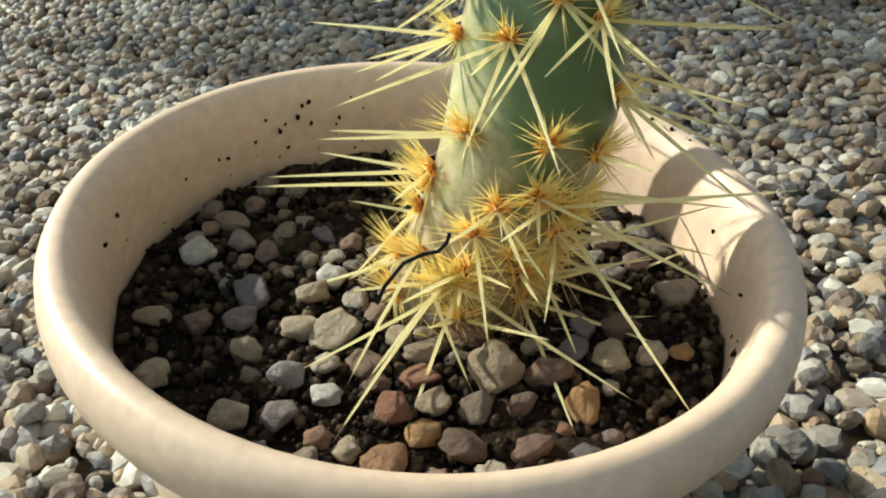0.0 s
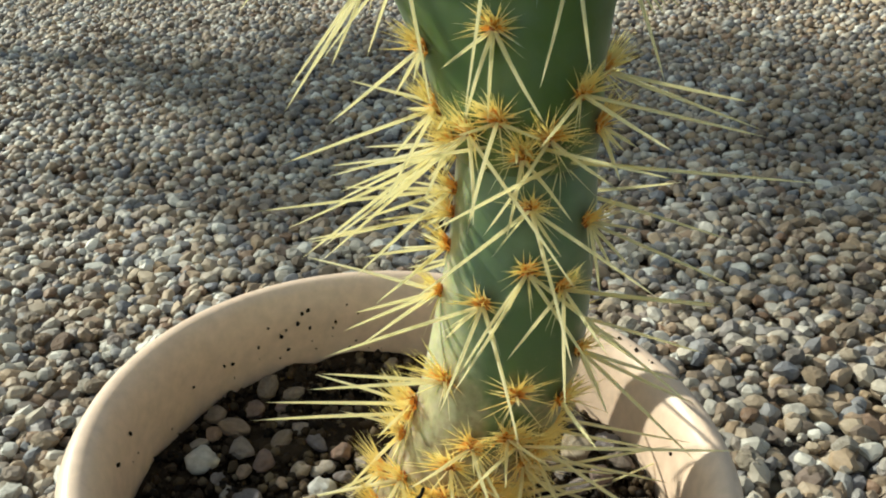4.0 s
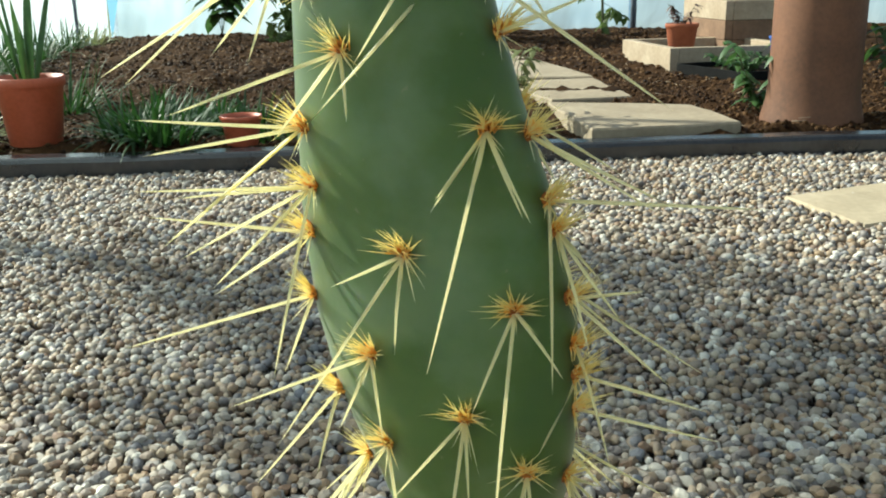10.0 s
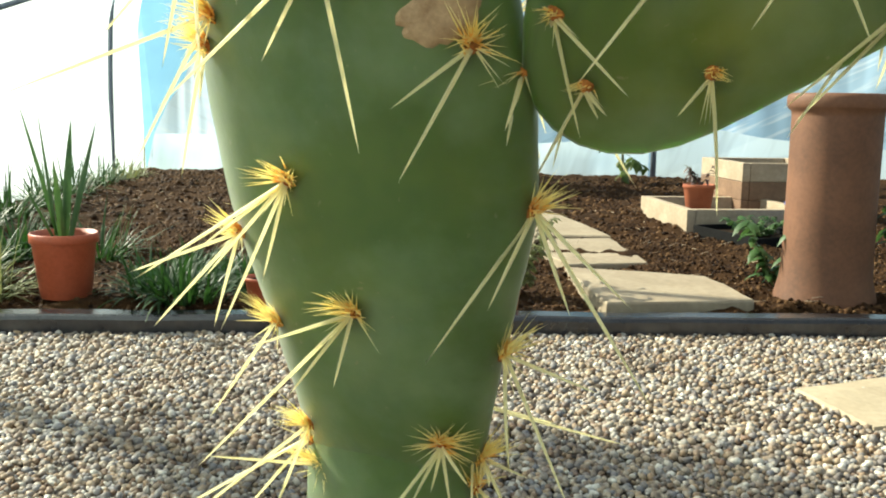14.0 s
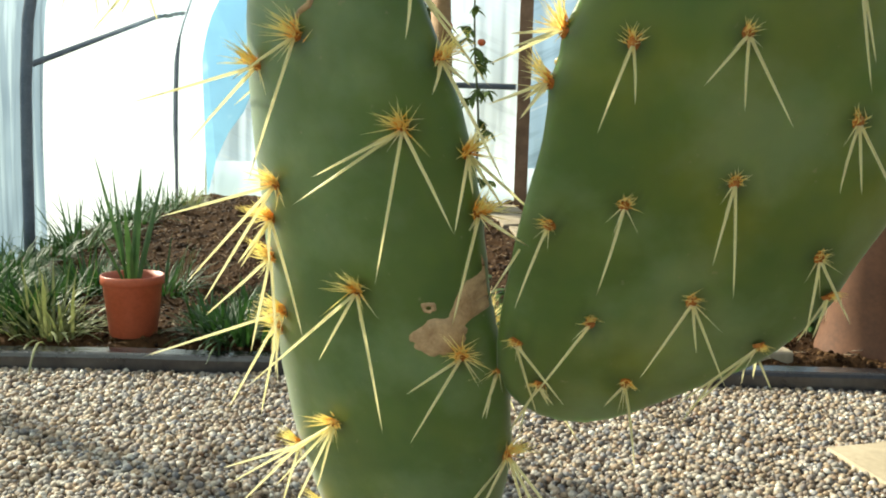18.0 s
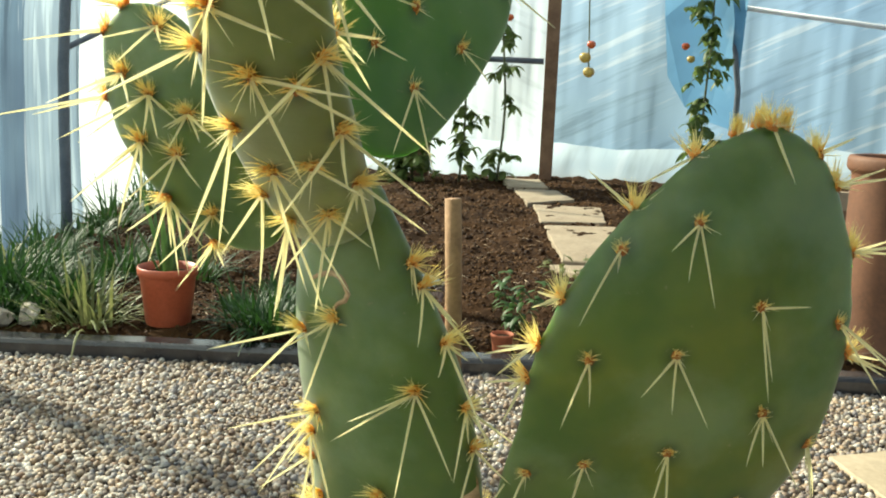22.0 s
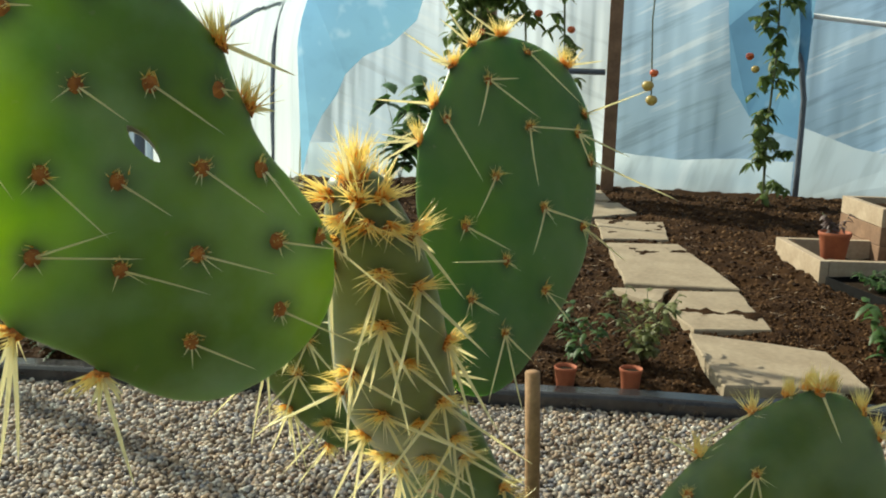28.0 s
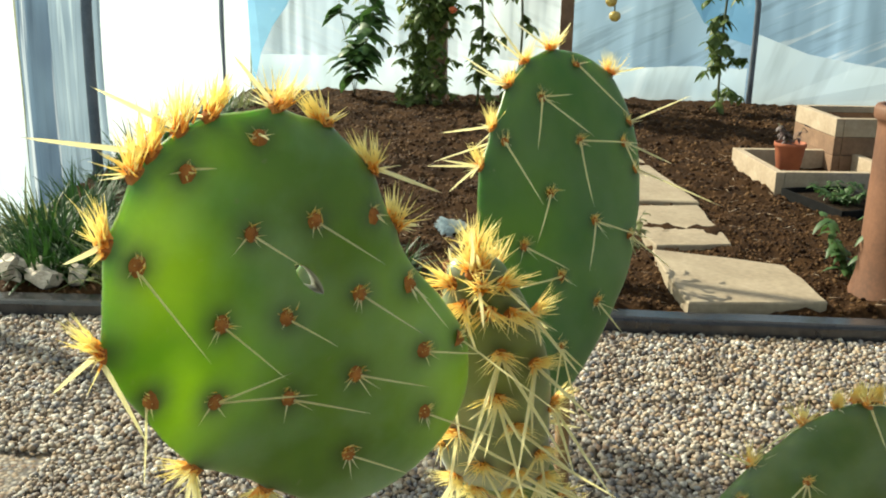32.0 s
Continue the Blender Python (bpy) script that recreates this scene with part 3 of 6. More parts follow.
for j, y in enumerate((-4.2, -1, 2, 5, BACK - 0.35)):
    for i in range(n + 1):
        t = i / n
        x = west_x(y) + 0.6 + (4.5 - 0.75 - west_x(y) - 0.6) * t
        vs.append((x, y, 2.28 + 0.75 * math.sin(math.pi * t) ** 0.8))
for j in range(4):
    for i in range(n):
        a = j * (n + 1) + i
        fs.append((a, a + 1, a + n + 2, a + n + 1))
roof = tagged(new("ceiling", mesh_of("ceiling", vs, fs, M_ROOF)), "clear polythene tunnel roof", "plastic film", kind="structure")
roof.visible_shadow = False


# ---- cactus ----
# Each pad: centre, axis up it, axis across it, outline and the spine cushions on its face, in metres.
TRUNK = dict(o=(0.0316, 0.0, 0.2027), u=(-0.0, 0.0, 1.0), v=(1.0, 0.0, 0.0),
    out=[(-0.088, -0.058, -0.006), (-0.071, -0.053, 0.0), (-0.053, -0.046, 0.009), (-0.036, -0.037, 0.0185), (-0.018, -0.0305, 0.0265), (-0.001, -0.0262, 0.0302), (0.017, -0.0222, 0.0328), (0.034, -0.0178, 0.0345), (0.052, -0.0150, 0.0362), (0.072, -0.0128, 0.0362), (0.086, -0.0125, 0.034)],
    ar=[(0.007, 0.074), (0.01, 0.053), (0.021, 0.067), (0.03, 0.045), (-0.019, 0.046), (-0.025, 0.069), (-0.007, 0.022), (0.02, 0.026), (-0.026, 0.019), (0.026, 0.001), (0.003, -0.009), (-0.021, -0.007), (-0.013, -0.03), (-0.033, -0.025), (-0.01, -0.048), (-0.027, -0.071), (-0.039, -0.05), (0.003, -0.031), (0.017, -0.039), (0.019, -0.017), (-0.028, 0.081), (-0.024, -0.052), (-0.05, -0.055), (-0.049, -0.067), (-0.043, -0.038), (-0.007, -0.068)])
LOWER = dict(o=(0.0236, 0.0214, 0.4019), u=(-0.024, -0.05, 0.998), v=(0.902, -0.433, 0.0),
    out=[(-0.128, -0.0098, 0.0452), (-0.101, -0.0174, 0.0455), (-0.075, -0.0320, 0.0505), (-0.048, -0.0450, 0.0552), (-0.021, -0.0522, 0.0563), (0.005, -0.0565, 0.0542), (0.032, -0.057, 0.0483), (0.059, -0.0568, 0.0408), (0.085, -0.0547, 0.0319), (0.112, -0.0527, 0.0247)],
    ar=[(0.027, 0.071), (-0.045, 0.068), (-0.001, 0.026), (0.038, 0.007), (0.05, 0.044), (0.047, 0.067), (-0.042, 0.046), (-0.046, 0.027), (-0.05, -0.001), (-0.018, -0.017), (-0.041, -0.041), (-0.015, -0.056), (0.02, -0.037), (0.061, -0.01), (0.056, -0.022), (0.06, 0.008), (0.058, 0.033), (0.06, -0.036), (0.041, -0.06), (0.055, -0.066), (-0.011, -0.094), (-0.03, -0.069), (0.017, -0.085), (0.021, 0.135), (-0.023, 0.097), (-0.044, 0.13), (0.033, 0.118), (0.033, 0.102)])
MIDDLE = dict(o=(-0.0037, -0.0455, 0.6973), u=(-0.124, -0.296, 0.947), v=(0.922, -0.386, 0.0),
    out=[(-0.2, -0.0474, 0.0214), (-0.158, -0.0478, 0.0328), (-0.116, -0.0531, 0.0444), (-0.073, -0.0598, 0.0579), (-0.031, -0.0589, 0.061), (0.011, -0.0537, 0.0551), (0.053, -0.049, 0.0579), (0.095, -0.0442, 0.0527), (0.138, -0.0354, 0.0408), (0.18, -0.0168, 0.026)],
    ar=[(-0.02, -0.055), (-0.004, -0.103), (0.059, -0.069), (-0.052, -0.081), (-0.043, -0.116), (-0.039, -0.163), (-0.039, -0.184), (0.047, -0.125), (0.031, -0.174), (-0.003, 0.124), (0.036, 0.087), (0.006, 0.017), (0.061, 0.048), (-0.029, 0.061), (-0.037, 0.044), (-0.028, 0.111), (-0.041, -0.002), (0.045, 0.152), (0.06, 0.14), (0.061, 0.11), (0.069, 0.073), (0.047, -0.013), (-0.043, 0.024), (-0.047, -0.012), (0.0186, -0.160)])
COLUMN = dict(o=(-0.0196, -0.2354, 0.9505), u=(0.0, -0.6, 0.8), v=(1.0, 0.0, 0.0),
    out=[(-0.092, -0.019, 0.0275), (-0.068, -0.0255, 0.0245), (-0.043, -0.0292, 0.0215), (-0.019, -0.0305, 0.0186), (0.005, -0.0290, 0.019), (0.03, -0.0258, 0.0185), (0.054, -0.0205, 0.0178), (0.074, -0.0175, 0.0142), (0.088, -0.0125, 0.0100)],
    ar=[(-0.018, 0.004), (-0.026, -0.014), (-0.02, -0.045), (-0.008, -0.021), (0.006, -0.027), (-0.009, -0.062), (0.007, -0.059), (0.005, 0.014), (0.022, 0.015), (0.015, -0.017), (0.018, -0.047), (-0.017, -0.077), (-0.008, -0.089), (0.01, -0.083), (0.022, -0.071), (-0.002, 0.0942), (0.001, 0.0944), (-0.010, 0.0885), (-0.012, 0.071), (0.000, 0.0895), (0.008, 0.0885), (0.002, 0.080), (0.014, 0.051), (-0.001, 0.036), (0.015, 0.070), (-0.006, 0.082), (0.009, 0.077), (-0.016, 0.060), (0.003, 0.060)])
BROAD = dict(o=(0.133, -0.108, 0.7859), u=(0.037, -0.263, 0.964), v=(0.99, 0.139, 0.0),
    out=[0.0769, 0.0801, 0.0872, 0.1006, 0.1180, 0.1405, 0.1275, 0.1005, 0.0868, 0.0740, 0.0688, 0.0658, 0.0662, 0.0690, 0.0825, 0.1040, 0.150, 0.149, 0.119, 0.1081, 0.0953, 0.0824, 0.079, 0.0768],
    ar=[(-0.058, 0.051), (-0.066, 0.026), (-0.067, 0.007), (-0.041, 0.023), (-0.003, 0.028), (0.031, 0.053), (0.042, -0.002), (0.001, -0.025), (-0.037, -0.035), (-0.063, -0.045), (-0.006, -0.074), (0.039, -0.055), (-0.043, -0.085), (-0.07, -0.098), (-0.077, -0.117), (-0.059, -0.118), (-0.025, -0.114), (0.068, -0.022), (0.024, -0.094), (0.047, -0.072), (-0.0085, 0.1248), (0.0082, 0.1398), (0.0178, 0.1402), (0.0465, 0.1257), (0.0574, 0.1103), (0.0212, 0.1262), (-0.003, 0.092), (-0.0331, 0.0988), (-0.034, 0.077), (0.07, 0.043), (0.073, 0.023), (0.0286, 0.1393), (0.0756, 0.0817)])
REAR = dict(o=(-0.1108, -0.06, 0.8963), u=(-0.0, 0.0, 1.0), v=(1.0, 0.0, 0.0),
    out=[0.0366, 0.0293, 0.0298, 0.0333, 0.0367, 0.0401, 0.0464, 0.0636, 0.0732, 0.0697, 0.0579, 0.0488, 0.0449, 0.041, 0.0378, 0.039, 0.0402, 0.0444, 0.0521, 0.0626, 0.0735, 0.0692, 0.0514, 0.044],
    ar=[(-0.048, 0.047), (-0.038, 0.027), (-0.023, 0.017), (-0.028, -0.007), (-0.008, -0.013), (-0.046, 0.014), (-0.015, -0.036), (0.008, -0.055), (-0.019, 0.051), (-0.04, 0.062), (-0.002, 0.008), (0.01, -0.043)])
DARK = dict(o=(0.0051, -0.0484, 0.9878), u=(-0.187, 0.215, 0.959), v=(0.754, 0.657, 0.0),
    out=[0.0590, 0.0645, 0.0750, 0.0870, 0.0985, 0.1015, 0.0992, 0.0915, 0.0775, 0.0700, 0.0678, 0.0646, 0.0643, 0.0652, 0.0695, 0.088, 0.116, 0.108, 0.083, 0.069, 0.060, 0.0575, 0.0550, 0.0540],
    ar=[(-0.012, 0.072), (0.02, 0.09), (0.048, 0.041), (-0.042, 0.05), (0.011, 0.045), (-0.017, 0.017), (-0.04, -0.01), (0.014, -0.003), (0.043, -0.015), (-0.017, -0.031), (0.008, -0.05), (-0.042, -0.05), (-0.023, -0.071), (0.004, 0.099), (-0.017, 0.095), (-0.033, 0.085), (-0.049, 0.062), (-0.062, 0.041), (0.049, 0.082), (0.056, 0.024), (0.057, 0.053)])
FRONT = dict(o=(-0.0767, -0.3351, 1.0244), u=(-0.006, 0.008, 1.0), v=(0.777, 0.63, 0.0),
    out=[0.0490, 0.0405, 0.0386, 0.0410, 0.0484, 0.0574, 0.0630, 0.0672, 0.0699, 0.0694, 0.0657, 0.0617, 0.059, 0.0519, 0.0506, 0.0494, 0.0484, 0.0499, 0.0586, 0.0664, 0.0690, 0.0705, 0.0692, 0.0605],
    ar=[(-0.036, 0.051), (-0.019, 0.033), (0.001, 0.034), (0.021, 0.033), (-0.051, 0.029), (-0.029, 0.009), (-0.009, 0.007), (0.015, 0.01), (0.034, 0.009), (0.038, -0.013), (0.013, -0.015), (-0.032, -0.013), (-0.009, -0.018), (0.053, -0.013), (0.039, -0.035), (0.011, -0.042), (-0.0599, 0.0068), (-0.0577, 0.0337), (-0.0492, 0.0514), (-0.0354, 0.0599), (-0.0283, 0.0662), (-0.0075, 0.0657), (0.0251, 0.0481), (-0.0498, -0.0079), (-0.0375, -0.036), (-0.0136, -0.0506), (0.0086, 0.0610), (-0.0447, 0.0559), (0.0338, 0.0289), (-0.0143, 0.0585)])
TRUNK["sp"] = []
LOWER_SPINES = [(0, -10, -78, 33), (0, 18, -26, 13), (0, -15, -23, 11), (0, -2, -19, 8), (2, -39, -68, 33), (2, 2, -33, 14), (2, -24, -11, 11), (3, -11, -35, 15), (3, 22, -17, 12), (3, 3, -78, 33), (4, 10, -61, 26), (4, -5, -17, 8), (4, 77, 13, 33), (1, -57, -9, 24), (1, -50, -44, 28), (6, -49, -3, 21), (6, -48, -27, 24), (6, -5, -68, 29), (7, -58, 8, 25), (7, -35, -24, 18), (8, -75, -22, 34), (8, -8, -30, 13), (9, -51, -20, 23), (9, 10, -27, 12)]
LOWER_SPINES_B = [(9, -9, -27, 12), (10, -31, -40, 22), (10, -5, -35, 15), (11, 19, -51, 23), (11, -26, -42, 21), (12, -24, -30, 16), (12, -2, -67, 28), (12, 6, -28, 12), (14, -11, -29, 13), (14, 51, 6, 22), (18, -6, -40, 17), (18, 10, -36, 16), (13, 18, -37, 17), (17, 57, 11, 24), (15, 30, 12, 14), (15, 41, -19, 19), (5, 54, -14, 23), (23, -18, -24, 13), (23, -51, -60, 33), (23, 4, -24, 10), (0, -16, -27, 13), (0, 21, -27, 14), (24, -57, -20, 26), (24, -20, -29, 15)]
LOWER_SPINES_C = [(24, 7, -22, 10), (25, -66, -42, 33), (25, -26, -35, 18), (1, -59, 5, 25), (1, -50, -44, 29), (6, -62, 0, 26), (6, -35, -38, 22), (26, 68, -34, 32), (27, 38, 14, 17), (5, 50, -17, 22)]
LOWER["sp"] = LOWER_SPINES + LOWER_SPINES_B + LOWER_SPINES_C
MIDDLE_SPINES = [(0, -29, -19, 15), (0, -28, -29, 17), (0, -8, -31, 13), (0, -23, -47, 22), (3, -40, -11, 18), (3, -33, -32, 20), (3, -10, -33, 14), (1, -35, -9, 15), (1, -57, -53, 34), (1, -23, -28, 15), (1, -6, -24, 11), (2, -34, -47, 24), (2, -14, -30, 14), (2, 34, -22, 17), (2, 43, -51, 28), (2, 14, -29, 14), (7, 37, 0, 15), (7, 27, -45, 22), (7, 4, -40, 17), (5, -60, -44, 36), (5, -17, -42, 20), (4, -26, -35, 19), (6, -41, 10, 18), (9, -25, -14, 12)]
MIDDLE_SPINES_B = [(9, -18, -51, 23), (10, -42, -25, 21), (10, -34, -15, 16), (10, -8, -55, 24), (10, 26, -33, 18), (11, -47, -38, 27), (11, 17, -52, 23), (11, -16, -28, 14), (12, -15, -22, 11), (12, -9, -43, 19), (12, 25, -7, 11), (13, -48, -9, 21), (13, -39, -38, 24), (13, -32, -47, 25), (16, -63, -16, 30), (16, -26, -44, 23), (0, -50, -27, 27), (21, -21, -36, 18), (21, -23, -15, 12), (17, -17, -11, 9), (17, 5, -17, 7), (15, -50, -9, 22), (15, -31, -29, 18), (24, -32, -43, 22), (24, 15, -6, 12), (24, -11, -22, 11), (24, 5, -21, 9), (24, -3, -16, 8)]
MIDDLE["sp"] = MIDDLE_SPINES + MIDDLE_SPINES_B
COLUMN_SPINES = [(0, 30, -3, 13), (0, -5, -38, 16), (1, -33, -11, 15), (2, -9, -44, 20), (2, -22, -43, 22), (3, 42, 7, 18), (3, 17, -33, 16), (5, 30, -43, 22), (5, 12, -47, 21), (6, 23, -6, 10), (4, 25, -5, 11), (11, -4, -40, 18), (7, 23, -11, 11), (11, -19, -24, 14)]
COLUMN["sp"] = COLUMN_SPINES
BROAD_SPINES = [(3, -12, -28, 13), (3, 1, -19, 8), (4, -16, -16, 9), (4, -1, -24, 10), (4, 15, -28, 14), (5, 18, 6, 8), (5, 6, -30, 13), (6, -7, -23, 10), (6, 18, -32, 15), (6, 1, -23, 10), (7, -8, -27, 12), (7, 0, -38, 16), (8, -10, -30, 13), (9, -12, -28, 13), (10, -21, -25, 14), (10, 13, -29, 13), (10, 2, -18, 7), (11, -5, -27, 11), (11, 12, -22, 10), (12, -26, -28, 16), (25, 11, -23, 11), (26, -13, -11, 7), (26, -4, -24, 10), (26, 8, -34, 15)]
BROAD_SPINES_B = [(28, -18, -32, 15), (28, -2, -22, 9), (27, -25, 23, 14), (20, -27, -11, 12), (5, 5, -39, 16), (23, 12, 10, 6)]
BROAD["sp"] = BROAD_SPINES + BROAD_SPINES_B
REAR["sp"] = []
DARK_SPINES = [(0, 17, -1, 7), (0, -22, -31, 16), (0, 22, -27, 15), (1, 21, -37, 18), (4, -12, -39, 17), (4, 33, -6, 14), (3, 8, -39, 17), (5, -28, -26, 16), (6, 20, -16, 11), (7, -24, -27, 15), (7, 30, -16, 14), (9, -49, 1, 21), (10, 8, -20, 9), (11, 12, -10, 7), (19, 46, -31, 23), (20, 39, 11, 17), (16, -48, -3, 20), (8, 19, -25, 13)]
DARK["sp"] = DARK_SPINES
FRONT_SPINES = [(4, 16, -27, 8), (1, 13, -10, 4), (2, 19, -14, 6), (5, 16, -17, 6), (6, 14, -10, 4), (7, 18, -14, 6), (10, 23, -7, 6), (11, 21, 7, 6), (11, 28, -1, 7), (12, 24, -8, 6), (9, 19, -3, 5), (14, 24, -12, 7), (15, 18, -9, 5), (16, -12, -7, 3), (16, 9, -24, 6), (13, 38, -34, 13), (22, 21, -9, 6), (0, 8, 0, 2)]
FRONT["sp"] = FRONT_SPINES
# Long spines above: cushion, then across, up and out in millimetres.


def unit_frame(pad):
    o, u, v = (Vector(pad[k]) for k in "ouv")
    u.normalize()
    v = (v - u * v.dot(u)).normalized()
    n = v.cross(u)
    if n.y > 0:
        n = -n
    return o, u, v, n


def smooth_profile(rows, pad_end, m=76):
    """Stations (s, left, right) taken finely, with rounded ends added."""
    rows = np.array(rows)
    s = np.linspace(rows[0, 0], rows[-1, 0], m)
    out = np.stack([s, np.interp(s, rows[:, 0], rows[:, 1]), np.interp(s, rows[:, 0], rows[:, 2])], 1)
    for _ in range(14):
        out[1:-1, 1:] = (out[:-2, 1:] + 2 * out[1:-1, 1:] + out[2:, 1:]) / 4
    ends = []
    for row, way, pad_end in ((out[0], -1, pad_end[0]), (out[-1], 1, pad_end[1])):
        mid, half = (row[1] + row[2]) / 2, (row[2] - row[1]) / 2
        ends.append([(row[0] + way * half * pad_end * math.sin(a), mid - half * math.cos(a), mid + half * math.cos(a)) for a in (0.35, 0.7, 1.0, 1.25, 1.42, 1.53)])
    return np.array(ends[0][::-1] + out.tolist() + ends[1])


def column_pad(pad, thick, round_by=0.0, pad_end=(0.75, 0.75), sink=(0, 0, 0), sink_from=-0.03, foot=0.0, lean=(0, 0, 0), lean_from=0.0):
    """A long pad from stations: oval sections, thick metres from face to face. Gives its mesh data and a function to set a cushion on it."""
    o, u, v, n = unit_frame(pad)
    rows, k = smooth_profile(pad["out"], pad_end), 56
    top = max(r[2] - r[1] for r in rows) / 2
    vs, fs = [], []

    def bend(s):
        tip = max(0.0, (s - lean_from) / (rows[-1][0] - lean_from))
        return Vector(sink) * max(0.0, (sink_from - s) / (sink_from - rows[0][0])) ** 1.5 + Vector(lean) * tip ** 1.3

    def depth(half, s=9.0):
        d = round_by * half if round_by else thick / 2 * min(1.0, (half / top) ** 0.6)
        return max(d, foot * half * min(1.0, max(0.0, 1.35 - (s - rows[0][0]) / 0.085)))

    for s, l, r in rows:
        mid, half = (l + r) / 2, (r - l) / 2
        for i in range(k):
            a = 2 * math.pi * i / k
            c, sn = math.cos(a), math.sin(a)
            w = 1 + 0.018 * noise.noise(Vector((s * 60, a * 2, 1)))
            vs.append(o + bend(s) + u * s + v * (mid + half * w * c) + n * (depth(half, s) * sn))
    for j in range(len(rows) - 1):
        for i in range(k):
            q = (i + 1) % k
            fs.append((j * k + i, j * k + q, (j + 1) * k + q, (j + 1) * k + i))
    fs += [tuple(range(k)), tuple(range((len(rows) - 1) * k, len(rows) * k))]

    def seat(x, y, back=False):
        l, r = np.interp(y, rows[:, 0], rows[:, 1]), np.interp(y, rows[:, 0], rows[:, 2])
        mid, half = (l + r) / 2, (r - l) / 2
        c = max(-1.0, min(1.0, (x - mid) / half))
        if abs(c) > 0.93:
            c = math.copysign(0.995, c)
        sn = math.sqrt(1 - c * c) * (-1 if back else 1)
        d = depth(half, y)
        out_way = (v * c / half + n * sn / d).normalized()
        tip = (y - pad["out"][-1][0]) / (rows[-1][0] - pad["out"][-1][0])
        if tip > 0:
            out_way = (out_way * (1 - tip) + u * (0.4 + tip)).normalized()
        return o + bend(y) + u * y + v * (mid + half * c) + n * d * sn, out_way, abs(c)

    return vs, fs, seat


def flat_pad(pad, thick, tuck=()):
    """A broad pad from radii every 15 degrees, domed on both faces."""
    o, u, v, n = unit_frame(pad)
    rad, k = np.array(pad["out"]), 96
    ang = np.arange(k) * 360 / k
    r = np.interp(ang, np.arange(len(rad) + 1) * 360 / len(rad), np.r_[rad, rad[0]])
    for _ in range(4):
        r = (np.roll(r, 1) + 2 * r + np.roll(r, -1)) / 4
    for x, y in pad["ar"]:
        a = math.degrees(math.atan2(y, x)) % 360
        if math.hypot(x, y) > 0.92 * np.interp(a, ang, r, period=360):
            r = r + 0.0013 * np.exp(-(((ang - a + 180) % 360 - 180) / 4.5) ** 2)
    rings = [round(0.05 * i, 3) for i in range(1, 19)] + [0.925, 0.95, 0.975, 0.993]

    def dome(p):
        return thick / 2 * (1 - p ** 2.6) ** 0.55

    def pull(a, p):
        return sum((Vector(way) * (p ** 2 * max(0.0, math.cos(math.radians(a - at))) ** power) for at, way, power in tuck), Vector())

    vs, fs = [], []
    for side in (1, -1):
        vs.append(o + n * side * thick / 2)
        for p in rings:
            for i in range(k):
                a = math.radians(ang[i])
                x, y = p * r[i] * math.cos(a), p * r[i] * math.sin(a)
                h = dome(p) * (1 + 0.12 * noise.noise(Vector((x * 45, y * 45, side))))
                vs.append(o + v * x + u * y + n * side * h + pull(ang[i], p))
    per = 1 + len(rings) * k
    for s in (0, 1):
        b = s * per
        for i in range(k):
            q = (i + 1) % k
            fs.append((b, b + 1 + i, b + 1 + q))
            for j in range(len(rings) - 1):
                c = b + 1 + j * k
                fs.append((c + i, c + k + i, c + k + q, c + q))
    e0, e1 = 1 + (len(rings) - 1) * k, per + 1 + (len(rings) - 1) * k
    rim = len(vs)
    for i in range(k):
        a = math.radians(ang[i])
        vs.append(o + v * r[i] * math.cos(a) + u * r[i] * math.sin(a) + pull(ang[i], 1.0))
    for i in range(k):
        q = (i + 1) % k
        fs += [(e0 + i, rim + i, rim + q, e0 + q), (e1 + i, e1 + q, rim + q, rim + i)]

    def seat(x, y, back=False):
        a = math.degrees(math.atan2(y, x)) % 360
        ra = float(np.interp(a, np.arange(k + 1) * 360 / k, np.r_[r, r[0]]))
        p = math.hypot(x, y) / ra
        way = (v * x + u * y).normalized() if p > 0.02 else n
        sgn = -1 if back else 1
        if p > 0.92:
            return o + pull(a, p) + way * ra * 0.995, (way + n * 0.05 * sgn).normalized(), 1.0
        return o + pull(a, p) + v * x + u * y + n * sgn * dome(p), (n * sgn * (1 - p ** 4) + way * 0.9 * p ** 4).normalized(), p

    return vs, fs, seat


